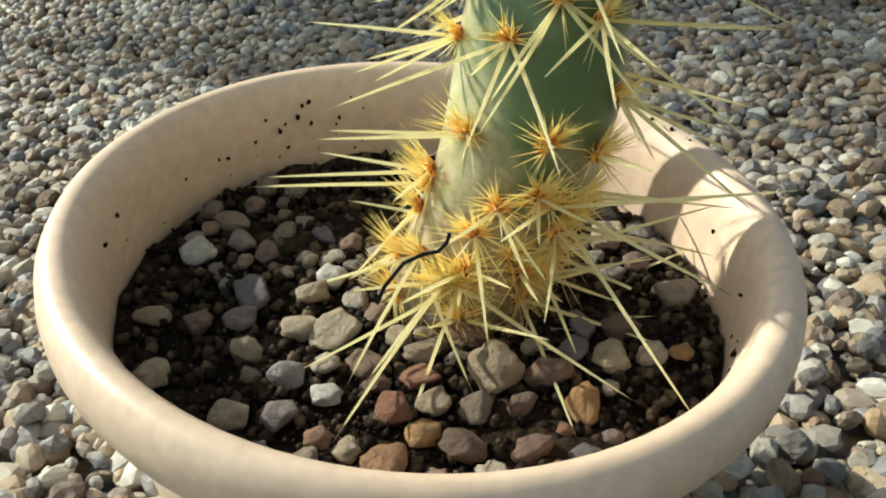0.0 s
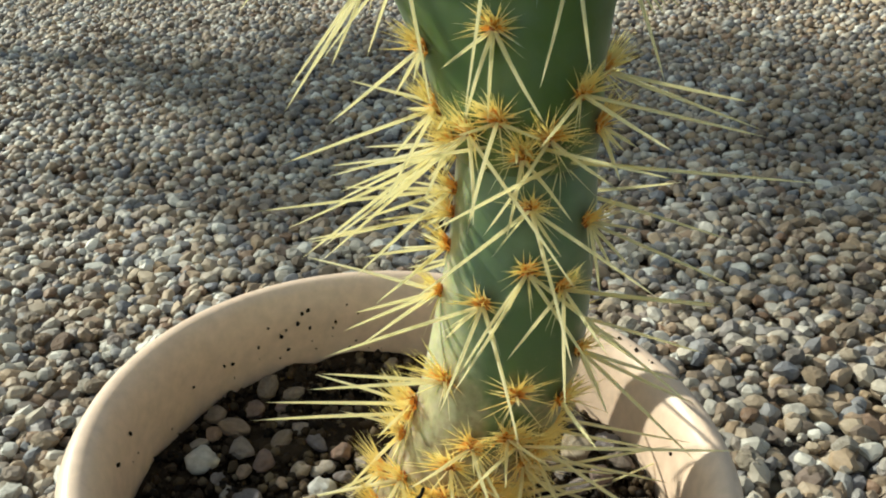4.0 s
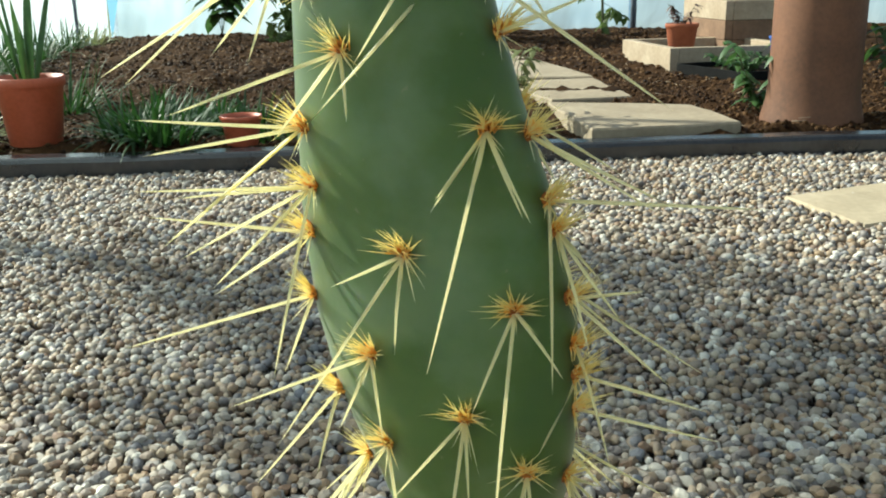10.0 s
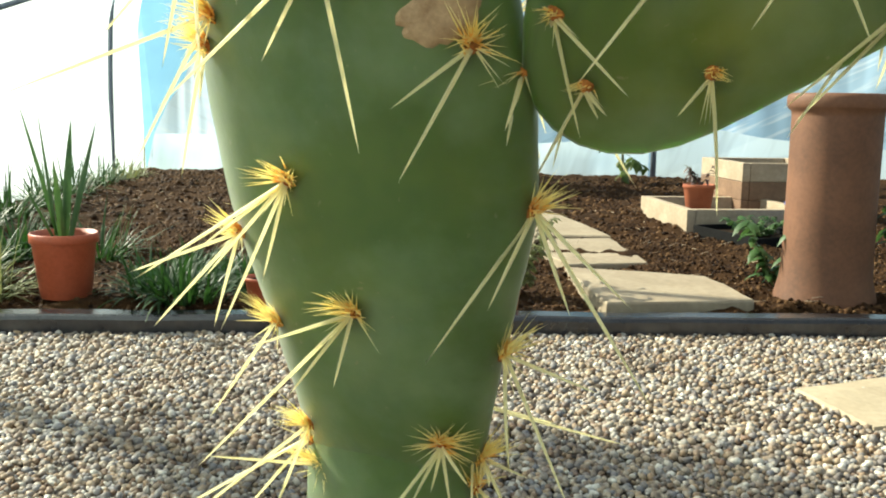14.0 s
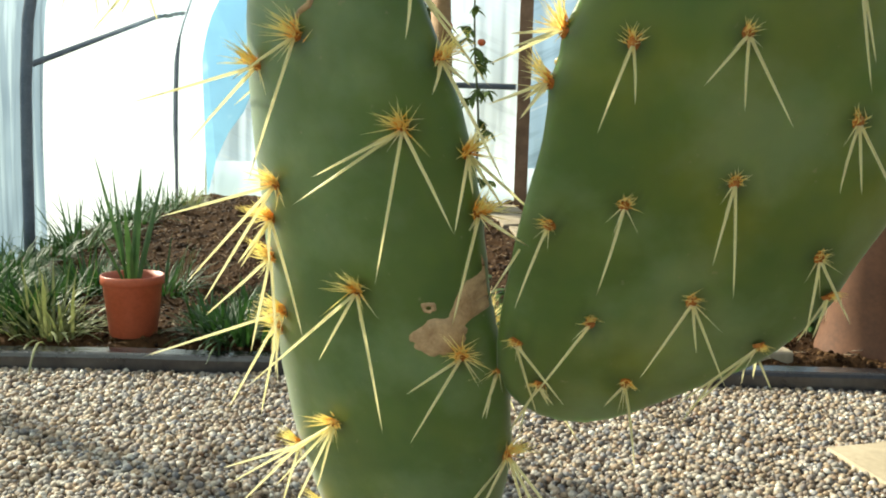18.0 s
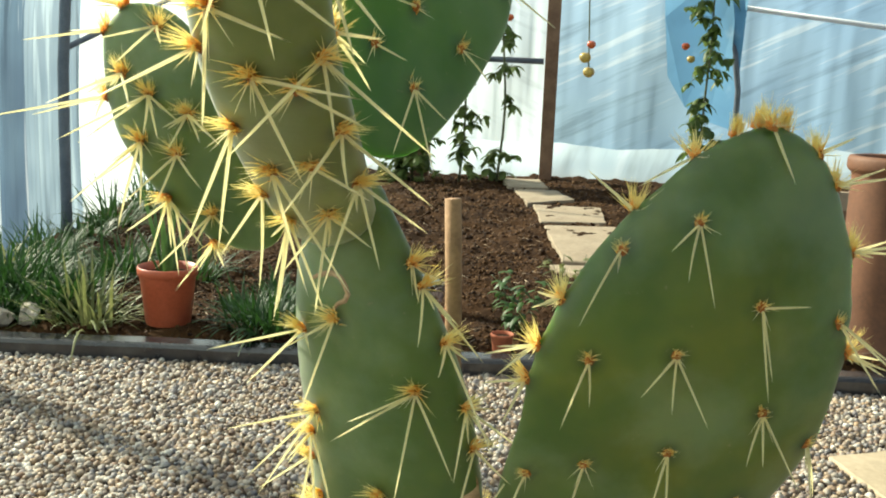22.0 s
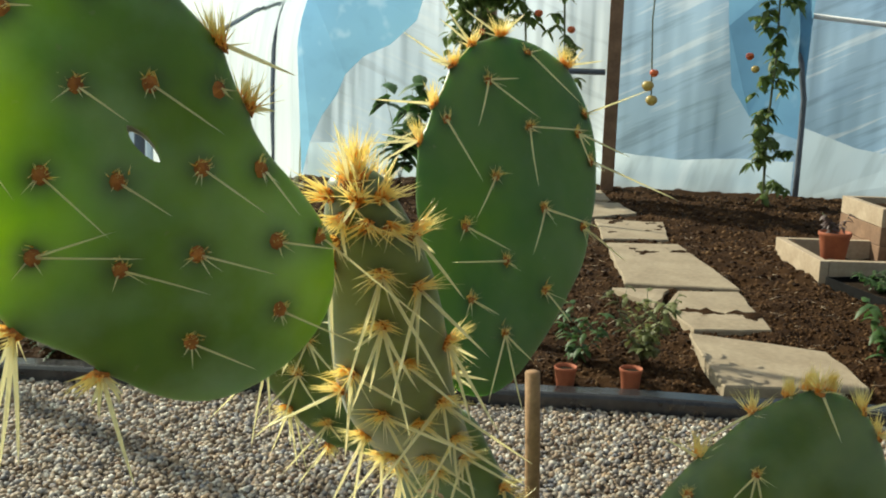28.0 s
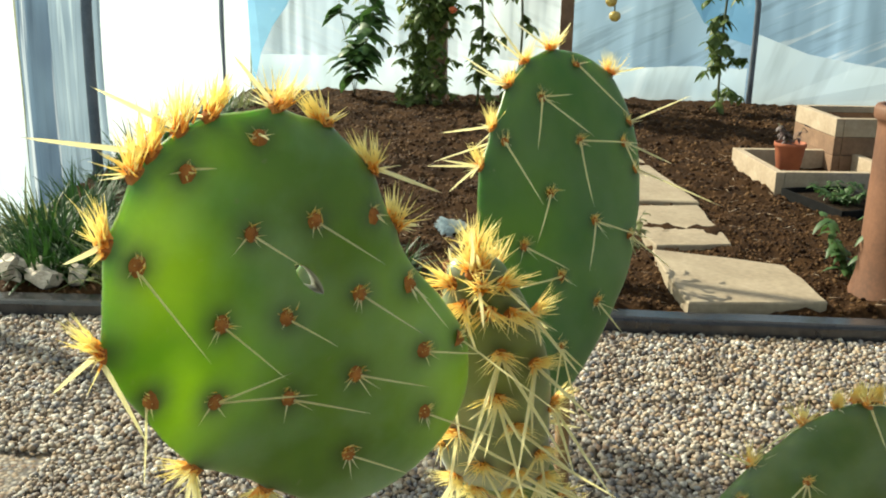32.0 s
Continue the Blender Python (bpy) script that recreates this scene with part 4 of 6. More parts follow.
def cut_slit(body, pad, x, y, length, width, turn, slant):
    """Cuts a lens-shaped slit at a slant through a pad, with pale callus on its walls."""
    o, u, v, n = unit_frame(pad)
    k, vs = 20, []
    for s in (-0.03, 0.03):
        for i in range(k):
            a = 2 * math.pi * i / k
            p, q = length / 2 * math.cos(a), width / 2 * math.sin(a) * abs(math.sin(a)) ** 0.5
            vs.append(o + v * (x + p * math.cos(turn) - q * math.sin(turn)) + u * (y + p * math.sin(turn) + q * math.cos(turn)) + (n + v * slant[0] + u * slant[1]) * s)
    fs = [(i, (i + 1) % k, k + (i + 1) % k, k + i) for i in range(k)] + [tuple(reversed(range(k))), tuple(range(k, 2 * k))]
    tool = new("cutter", mesh_of("cutter", vs, fs, M_CALLUS))
    bm = bmesh.new()
    bm.from_mesh(tool.data)
    bmesh.ops.recalc_face_normals(bm, faces=bm.faces)
    bm.to_mesh(tool.data)
    bm.free()
    bm = bmesh.new()
    bm.from_mesh(body.data)
    bmesh.ops.recalc_face_normals(bm, faces=bm.faces)
    bm.to_mesh(body.data)
    bm.free()
    tool.matrix_basis = SHIFT
    tool.parent = cactus
    mod = body.modifiers.new("slit", "BOOLEAN")
    mod.operation, mod.object, mod.solver, mod.material_mode = "DIFFERENCE", tool, "EXACT", "TRANSFER"
    bpy.context.view_layer.update()
    me = bpy.data.meshes.new_from_object(body.evaluated_get(bpy.context.evaluated_depsgraph_get()))
    body.modifiers.clear()
    body.data = me
    bpy.data.objects.remove(tool)


def prickle(p, d, length, radius, bend=0.0, side=None):
    """One spine: a three-sided needle in two joints with a sharp tip."""
    d = Vector(d).normalized()
    a = d.orthogonal().normalized()
    b = d.cross(a)
    mid = p + d * length * 0.30
    tip = p + d * length + Vector((0, 0, -bend * length))
    vs = []
    for q, r in ((p, radius), (mid, radius * 0.82)):
        for i in range(3):
            t = 2.0944 * i
            vs.append(q + (a * math.cos(t) + b * math.sin(t)) * r)
    vs.append(tip)
    fs = [(0, 1, 4, 3), (1, 2, 5, 4), (2, 0, 3, 5), (3, 4, 6), (4, 5, 6), (5, 3, 6)]
    return vs, fs


NEEDLES = []
for bend in (-0.05, -0.02, 0.0, 0.02, 0.04):
    nv, nf = [], []
    for t, r in ((0, 1.0), (0.25, 1.0), (0.55, 0.85), (0.85, 0.5)):
        for i in range(5):
            a = 1.2566 * i
            nv.append((r * math.cos(a) + 20 * bend * math.sin(math.pi * t), r * math.sin(a), t))
    nv.append((0, 0, 1))
    for j in range(3):
        nf += [(j * 5 + i, j * 5 + (i + 1) % 5, j * 5 + 5 + (i + 1) % 5, j * 5 + 5 + i) for i in range(5)]
    nf += [(15 + i, 15 + (i + 1) % 5, 20) for i in range(5)]
    NEEDLES.append(mesh_of("spine", nv, nf, M_SPINE))


def cushion(body, at, way, r_, given=None, long_n=3, long_len=0.045, tuft_n=34, tuft_len=0.011, fan=0.9, drop=0.9, thick=0.00074, hair=0.0003):
    """A spine cushion: felt base, a tuft of short bristles fanned upwards and some long spines that hang down and out."""
    base, bristles, spines = [], [], []
    way = way.normalized()
    up = (Vector((0, 0, 1)) - way * way.z)
    up = up.normalized() if up.length > 0.1 else way.orthogonal().normalized()
    side = way.cross(up).normalized()
    rings = []
    k = 8
    bv = [at + way * 0.0022]
    for q, h in ((0.0017, 0.0011), (0.0027, -0.0008)):
        for i in range(k):
            t = 2 * math.pi * i / k
            bv.append(at + (side * math.cos(t) + up * math.sin(t) * 1.15) * q + way * h)
    bf = [(0, 1 + i, 1 + (i + 1) % k) for i in range(k)] + [(1 + i, 1 + k + i, 1 + k + (i + 1) % k, 1 + (i + 1) % k) for i in range(k)]
    base.append((bv, bf))
    for _ in range(tuft_n):
        t = r_.gauss(0, 0.85)
        d = way * r_.uniform(0.35, 1.0) + up * math.cos(t) * fan * r_.uniform(0.5, 1.1) + side * math.sin(t) * fan * r_.uniform(0.7, 1.2)
        p = at + side * r_.gauss(0, 0.0012) + up * r_.gauss(0.0005, 0.0012)
        bristles.append(prickle(p, d, tuft_len * r_.uniform(0.55, 1.2), hair))
    ways = []
    if given is None:
        for i in range(long_n):
            s = (i - (long_n - 1) / 2) / max(1, (long_n - 1) / 2) if long_n > 1 else 0
            d = way * r_.uniform(0.35, 0.8) + side * (s * 0.75 + r_.gauss(0, 0.18)) - up * drop * r_.uniform(0.6, 1.1)
            ways.append(d.normalized() * long_len * r_.choice((0.35, 0.6, 0.8, 1.0, 1.2)) * r_.uniform(0.85, 1.15))
    else:
        ways = given
    for d in ways:
        ln = d.length
        m = Matrix.Translation(at + way * 0.001) @ d.to_track_quat("Z", "Y").to_matrix().to_4x4() @ Matrix.Diagonal((thick, thick, ln, 1))
        part("spine", r_.choice(NEEDLES), body, "", m)
    for i in range(3):
        d = way * 0.5 - up * r_.uniform(0.3, 1.0) + side * r_.uniform(-1, 1)
        spines.append(prickle(at, d, long_len * r_.uniform(0.2, 0.4), 0.0004))
    vs, fs, slots = [], [], []
    for idx, group in enumerate((base, bristles, spines)):
        for v, f in group:
            o = len(vs)
            vs += v
            fs += [tuple(i + o for i in q) for q in f]
            slots += [1, 1, 1, 2, 2, 2] if idx == 1 else [0 if idx == 0 else 3] * len(f)
    return tagged(part("spine_cushion", mesh_of("spine_cushion", vs, fs, [M_AREOLE, M_AMBER, M_TUFT, M_SPINE], smooth=False, slots=slots), body), kind="stuff")


cactus = holder("prickly_pear_cactus", 0.03, -0.01, 0.12, "tall branching green prickly pear with long yellow spines", "cactus")
SHIFT = Matrix.Translation((-0.03, 0.01, -0.12))


def grow(name, shape, pad, mat, label, seed, style, backs=0):
    """One pad of the cactus with its cushions; style(x, y, edge) gives the cushion's settings."""
    vs, fs, seat = shape
    me = mesh_of(name, vs, fs, mat)
    body = part(name, me, cactus, label, SHIFT)
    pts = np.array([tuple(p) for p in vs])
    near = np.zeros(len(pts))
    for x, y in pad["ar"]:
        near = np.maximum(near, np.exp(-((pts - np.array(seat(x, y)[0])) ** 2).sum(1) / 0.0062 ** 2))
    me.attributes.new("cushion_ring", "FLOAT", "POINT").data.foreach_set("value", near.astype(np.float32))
    r_ = random.Random(seed)
    o, u, v, n = unit_frame(pad)
    told = {}
    for k, a, b, c in pad["sp"]:
        told.setdefault(k, []).append((v * a + u * b + n * c) / 1000)
    for k, (x, y) in enumerate(pad["ar"]):
        at, way, edge = seat(x, y)
        cushion(body, at, way, r_, told.get(k), **style(r_, x, y, edge))
    for x, y in pad["ar"][::3] if backs else ():
        at, way, edge = seat(x, y, True)
        if edge < 0.9:
            cushion(body, at, way, r_, None, **style(r_, x, y, edge))
    return body, seat


def base_style(r_, x, y, e):
    if y < 0.0:
        return dict(long_n=r_.choice((1, 1, 2, 3)), long_len=r_.uniform(0.04, 0.07), tuft_n=56, tuft_len=0.017, fan=1.2, hair=0.00036, drop=r_.uniform(-0.3, 0.5))
    return dict(long_n=r_.choice((4, 5, 6)), long_len=r_.uniform(0.045, 0.065), tuft_n=44, tuft_len=0.014, drop=r_.uniform(-0.1, 0.7))


def stem_style(r_, x, y, e):
    if y < -0.105:
        return dict(long_n=r_.choice((2, 3, 4)), long_len=r_.uniform(0.035, 0.055), tuft_n=60, tuft_len=0.0165, fan=1.1, drop=r_.uniform(0.0, 0.8), hair=0.00036)
    return dict(long_n=r_.choice((3, 4, 5)), long_len=r_.uniform(0.04, 0.056), tuft_n=48, tuft_len=0.0150, hair=0.00036)


def pad_style(r_, x, y, e):
    if e > 0.95 and y > 0.135:
        return dict(long_n=0, tuft_n=95, tuft_len=0.0105, fan=0.22, drop=0.0, hair=0.0004)
    if e > 0.95:
        return dict(long_n=r_.choice((2, 3, 4)), long_len=0.032, tuft_n=48, tuft_len=0.014, fan=0.75, drop=0.5, hair=0.00036)
    return dict(long_n=r_.choice((1, 2, 3, 3)), long_len=r_.uniform(0.028, 0.042), tuft_n=26, tuft_len=0.006, fan=1.0, drop=1.1, thick=0.00062)


def column_style(r_, x, y, e):
    if y > 0.07:
        return dict(long_n=r_.choice((0, 1)), long_len=0.03, tuft_n=40, tuft_len=0.015, fan=0.6, drop=0.1, hair=0.0004)
    return dict(long_n=r_.choice((3, 4, 5)), long_len=r_.uniform(0.035, 0.05), tuft_n=50, tuft_len=0.013, drop=0.7)


def front_style(r_, x, y, e):
    if e > 0.95 and y < -0.01:
        return dict(long_n=r_.choice((3, 4, 5)), long_len=0.030, tuft_n=34, tuft_len=0.011, fan=0.9, drop=0.4, hair=0.00038)
    if e > 0.95:
        return dict(long_n=r_.choice((0, 1, 1)), long_len=0.026, tuft_n=56, tuft_len=0.0125, fan=0.9, drop=0.6, hair=0.00038)
    return dict(long_n=1, long_len=r_.uniform(0.015, 0.026), tuft_n=18, tuft_len=0.0032, fan=1.0, drop=0.9, thick=0.00036)


r_ = random.Random(77)
for k in range(31):
    z = r_.uniform(-0.095, -0.025) if k < 27 else r_.uniform(0.0, 0.07)
    side = r_.uniform(-0.85, 0.6) if k < 27 else r_.uniform(-1, 1)
    TRUNK["ar"].append((round(side * 0.034 - 0.008, 4), round(z, 4)))
LOWER["ar"] += [(-0.0085, -0.116), (-0.002, -0.126), (0.008, -0.120), (0.019, -0.114), (0.034, -0.121), (0.042, -0.108), (0.044, -0.122), (0.026, -0.127)]
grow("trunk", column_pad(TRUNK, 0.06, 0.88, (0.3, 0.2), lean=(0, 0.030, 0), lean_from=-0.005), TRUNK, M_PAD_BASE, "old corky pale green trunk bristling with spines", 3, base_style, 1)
grow("pad", column_pad(LOWER, 0.051, 0.0, (0.6, 1.8), foot=0.95, lean=(0, -0.014, 0), lean_from=0.03), LOWER, M_PAD_LOW, "long dark green lower pad", 4, stem_style, 1)
middle, _ = grow("pad", column_pad(MIDDLE, 0.044, 0.0, (1.8, 0.75), (0.0, 0.026, 0.0), -0.165, foot=0.5), MIDDLE, M_PAD_LOW, "grey-green middle pad with a brown scar", 5, stem_style, 1)
grow("pad", column_pad(COLUMN, 0.026, 0.0, (0.8, 0.6), (-0.016, 0.070, -0.012), lean=(-0.010, 0.020, 0.002), lean_from=0.03), COLUMN, M_PAD_MID, "narrow leaning upper pad seen edge on", 6, column_style, 1)
grow("pad", flat_pad(BROAD, 0.022, ((243, (-0.002, 0.026, -0.001), 10), (77, (0.007, 0.030, -0.005), 3))), BROAD, M_PAD, "broad oval dark green pad", 7, pad_style, 1)
grow("pad", flat_pad(REAR, 0.018), REAR, M_PAD, "small oval pad growing to the rear", 8, column_style, 1)
grow("pad", flat_pad(DARK, 0.018, ((150, (0.002, -0.0137, 0.002), 1),)), DARK, M_PAD_DEEP, "oval upright dark green pad", 9, pad_style, 1)
front, _ = grow("pad", flat_pad(FRONT, 0.018, ((165, (0.011, -0.016, 0.0036), 2),)), FRONT, M_PAD_YOUNG, "large sunlit yellow-green pad with a small slit", 10, front_style, 1)


# corky scars: thin raised patches that follow the face of the middle pad
def scar(x, y, sx, sy, turn, seed, ring=0.0):
    o, u, v, n = unit_frame(MIDDLE)
    shape, k = column_pad(MIDDLE, 0.044, 0.0, (1.8, 0.75), foot=0.5)[2], 40
    vs, fs = [], []
    for j, q in enumerate((1.0, 0.8, 0.5, 0.2) if not ring else (1.0, 0.85, 0.65, ring)):
        for i in range(k):
            a = 2 * math.pi * i / k
            w = q * (1 + 0.30 * noise.noise(Vector((math.cos(a) * 1.6, math.sin(a) * 1.6, seed))) + 0.16 * noise.noise(Vector((math.cos(a) * 4, math.sin(a) * 4, seed))))
            dx, dy = sx * w * math.cos(a), sy * w * math.sin(a)
            px, py = x + dx * math.cos(turn) - dy * math.sin(turn), y + dx * math.sin(turn) + dy * math.cos(turn)
            at, way, _ = shape(px, py)
            lift = (-0.0004, 0.0013, 0.0012, 0.0012)[j] + 0.0004 * noise.noise(Vector((px * 400, py * 400, 0)))
            vs.append(at + way * lift)
    for j in range(3):
        for i in range(k):
            q = (i + 1) % k
            fs.append((j * k + i, j * k + q, (j + 1) * k + q, (j + 1) * k + i))
    if not ring:
        fs.append(tuple(range(3 * k, 4 * k)))
    part("scar", mesh_of("scar", vs, fs, M_CORK), middle, "brown corky scar")


def crack(path, width):
    """A thin corky line that follows the face of the middle pad."""
    shape = column_pad(MIDDLE, 0.044, 0.0, (1.8, 0.75), foot=0.5)[2]
    vs, fs = [], []
    for j, (x, y) in enumerate(path):
        (xa, ya), (xb, yb) = path[max(0, j - 1)], path[min(len(path) - 1, j + 1)]
        ln = math.hypot(xb - xa, yb - ya)
        px, py = -(yb - ya) / ln, (xb - xa) / ln
        w = width * (0.35 + 0.65 * math.sin(math.pi * (j + 0.5) / len(path)))
        for q, h in ((-1, -0.0003), (-0.5, 0.0007), (0.5, 0.0007), (1, -0.0003)):
            at, way, _ = shape(x + px * w * q, y + py * w * q)
            vs.append(at + way * h)
        if j:
            a = 4 * j - 4
            fs += [(a + i, a + i + 1, a + i + 5, a + i + 4) for i in range(3)]
    part("scar", mesh_of("scar", vs, fs, M_CORK), middle, "thin curved brown scar")


scar(0.0387, -0.0029, 0.0125, 0.0085, 0.4, 3)
scar(0.0525, 0.0140, 0.0058, 0.0165, -0.45, 5)
scar(0.0366, 0.0110, 0.0030, 0.0026, 0.0, 7, 0.35)
crack([(-0.0162, 0.1423), (-0.0114, 0.1453), (-0.0058, 0.1477), (-0.0006, 0.1488), (0.0035, 0.1475), (0.0057, 0.1439), (0.007, 0.1391), (0.0045, 0.1349), (0.0001, 0.1328), (-0.0034, 0.1287)], 0.0019)
cut_slit(front, FRONT, 0.0006, 0.0160, 0.0136, 0.0042, -0.87, (-0.23, 0.16))


# ---- the pot and what stands in it ----
pot_m = Matrix.Translation((-0.006, -0.009, 0.1535)) @ Vector((0.1057, -0.098, 1)).to_track_quat("Z", "Y").to_matrix().to_4x4()
pot = tagged(new("plant_pot"), "cream glazed round plant pot with a thick rolled rim", "plant pot")
pot.matrix_basis = pot_m
R = 0.1250
prof = [(0.080, -0.172), (0.086, -0.168), (0.094, -0.12), (0.101, -0.07), (0.106, -0.03), (0.1075, -0.019), (0.111, -0.0155), (0.1165, -0.013), (0.1218, -0.0085), (0.1246, -0.002), (R, 0.0035),
        (0.1242, 0.009), (0.1220, 0.0128), (0.1190, 0.0147), (0.1155, 0.0142), (0.1120, 0.0105), (0.1092, 0.004), (0.1075, -0.004), (0.1062, -0.02), (0.1050, -0.045), (0.103, -0.06)]
vs, fs = lathe(prof, 96, 0.004, 2)
part("pot_wall", mesh_of("pot_wall", vs, fs, M_POT), pot)
vs, fs = [], []
k, rings = 64, 26
vs.append((0, 0, -0.022))
for j in range(1, rings + 1):
    for i in range(k):
        a, r = 2 * math.pi * i / k, 0.1065 * j / rings
        x, y = r * math.cos(a), r * math.sin(a)
        z = -0.026 + 0.006 * noise.noise(Vector((x * 25, y * 25, 0))) + 0.0035 * noise.noise(Vector((x * 110, y * 110, 4))) + 0.002 * noise.noise(Vector((x * 300, y * 300, 4)))
        vs.append((x, y, z))
fs += [(0, 1 + i, 1 + (i + 1) % k) for i in range(k)]
for j in range(rings - 1):
    for i in range(k):
        q = (i + 1) % k
        fs.append((1 + j * k + i, 1 + (j + 1) * k + i, 1 + (j + 1) * k + q, 1 + j * k + q))
part("compost", mesh_of("compost", vs, fs, M_COMPOST), pot, "dark crumbly potting compost")
# crumbs of soil stuck to the rim
r_ = random.Random(21)
crumb = from_bm("soil_crumb", pebble_shape(3, 1, 0.4), M_COMPOST)
for i in range(110):
    if i < 14:
        a, rr, zz = math.radians(r_.gauss(68, 9)), 0.1068, r_.uniform(-0.018, 0.006)
    elif i < 22:
        a, rr, zz = math.radians(r_.gauss(-12, 5)), 0.116, 0.0142
    else:
        a, rr, zz = r_.uniform(0, 6.283), r_.choice((0.1066, 0.1069, 0.1072)), -0.022 + 0.026 * r_.random() ** 2
    s = r_.uniform(0.0007, 0.0028)
    part("soil_crumb", crumb, pot, "", Matrix.LocRotScale((rr * math.cos(a), rr * math.sin(a), zz), Euler((r_.random() * 3, r_.random() * 3, 0)), (s, s * 0.8, s * 0.6)))

stones = [from_bm("pebble", chip_shape(i, 3), M_POTSTONE, True) for i in range(10)]
placed = []
r_ = random.Random(5)


def pot_stone(x, y, size, flat=0.65, label="broken brown stone lying on the compost"):
    s = [size * r_.uniform(0.9, 1.15), size * r_.uniform(0.65, 0.9), size * flat * r_.uniform(0.75, 1.0)]
    ob = tagged(new("pebble", r_.choice(stones)), label, "pebble", "pebbles in the plant pot")
    at = pot_m @ Vector((x, y, -0.024 + s[2] * 0.34))
    ob.matrix_basis = Matrix.LocRotScale(at, Euler((r_.uniform(-0.3, 0.3), r_.uniform(-0.3, 0.3), r_.uniform(0, 6.28))), s)
    placed.append((x, y, size))


NOTED = """-0.015 -0.045 19.9 tan;-0.037 0.007 18.4 tan;-0.042 0.016 14.7 tan;-0.059 -0.012 11.3 white;-0.051 -0.046 12.4 orange;-0.007 -0.074 15.7 orange;-0.047 -0.058 13.5 brown;-0.040 0.076 14.4 white;-0.090 0.033 13.7 tan;-0.028 0.027 14.7 tan;-0.016 0.030 14.1 white;-0.062 0.001 14.0 grey;-0.041 -0.013 13.9 brown;-0.033 -0.029 15.4 red;-0.050 -0.033 15.0 red;0.076 -0.027 18.4 tan;0.033 -0.062 14.3 brown;0.017 -0.067 14.7 tan;-0.004 -0.058 16.2 brown;0.029 -0.077 11.1 tan;0.037 -0.083 9.4 orange;-0.038 -0.039 12.4 tan;-0.020 -0.075 7.7 red;-0.085 -0.000 13.7 tan;-0.074 0.056 11.4 tan;-0.065 0.043 11.2 brown;-0.063 0.020 12.6 tan;-0.024 -0.010 10.5 tan;-0.045 -0.021 11.8 brown;-0.071 -0.034 9.4 tan;0.025 -0.051 12.4 grey;-0.020 -0.059 11.4 brown"""
for row in NOTED.split(";"):
    x, y, size, tone = row.split()
    b_ = chip_shape(int(float(x) * 900 + float(y) * 3000), 3)
    me = from_bm("pebble", b_, M_TONE[tone], True)
    s = [float(size) / 1000, float(size) / 1000 * r_.uniform(0.72, 0.95), float(size) / 1000 * r_.uniform(0.55, 0.75)]
    ob = tagged(new("pebble", me), {"white": "pale angular pebble lying on the compost", "tan": "tan pebble lying on the compost", "grey": "grey pebble lying on the compost", "brown": "dark brown pebble lying on the compost",
                                    "orange": "orange-brown pebble lying on the compost", "red": "reddish-brown angular pebble lying on the compost"}[tone], "pebble", "pebbles in the plant pot")
    ob.matrix_basis = Matrix.LocRotScale(pot_m @ Vector((float(x), float(y), -0.024 + s[2] * 0.36)), Euler((r_.uniform(-0.2, 0.2), r_.uniform(-0.2, 0.2), r_.uniform(0, 6.28))), s)
    placed.append((float(x), float(y), float(size) / 1000))
for _ in range(2600):
    a, q = r_.uniform(0, 6.283), 0.100 * math.sqrt(r_.random())
    x, y = q * math.cos(a), q * math.sin(a)
    size = r_.uniform(0.0085, 0.0175)
    bare = noise.noise(Vector((x * 14, y * 14, 9))) < -0.18 or (x < -0.03 and y > -0.02 and r_.random() < 0.8)
    if not bare and all(math.hypot(x - u, y - v) > 0.44 * (size + s) for u, v, s in placed) and len(placed) < 190 and q < 0.097:
        pot_stone(x, y, size)
pieces = []
b_ = pebble_shape(31, 1, 0.7)
cv, cf = [v.co.copy() for v in b_.verts], [tuple(v.index for v in f.verts) for f in b_.faces]
b_.free()
for _ in range(5200):
    a, q = r_.uniform(0, 6.283), 0.104 * math.sqrt(r_.random())
    s = r_.choice((0.001, 0.0014, 0.002, 0.0028, 0.004, 0.006))
    m = Matrix.LocRotScale((q * math.cos(a), q * math.sin(a), -0.0245 + 0.3 * s), Euler((r_.random() * 6, r_.random() * 6, 0)), (s, s * 0.8, s * 0.7))
    pieces.append(([m @ v for v in cv], cf))
tagged(part("compost_crumbs", mesh_of("compost_crumbs", *joined(pieces), M_CRUMB), pot, "dark crumbs of compost"), kind="stuff")
stick = tagged(new("support_stick", mesh_of("support_stick", *tube([(0.03 - 0.020 * t + 0.002 * math.sin(9 * t), 0.070 + 0.011 * t - 0.004 * math.sin(7 * t), 0.11 + 0.739 * t) for t in [i / 14 for i in range(15)]], 0.0062, 10, 0.9), M_BARK)),
               "brown bark-covered stick standing behind the cactus", "stick")

tagged(new("plant_tie", mesh_of("plant_tie", *tube([(-0.02, -0.062, 0.1642), (-0.0175, -0.062, 0.1696), (-0.0113, -0.062, 0.1771), (-0.0056, -0.062, 0.1795), (-0.0014, -0.062, 0.1801), (0.0013, -0.062, 0.1829), (0.0021, -0.062, 0.1855)], 0.0006, 8), M_BLACK)), "thin black wire tie on the foot of the trunk", "wire tie")

# ---- things along the edging and on the soil ----
def stand(x, y):
    return soil_z(x, y)


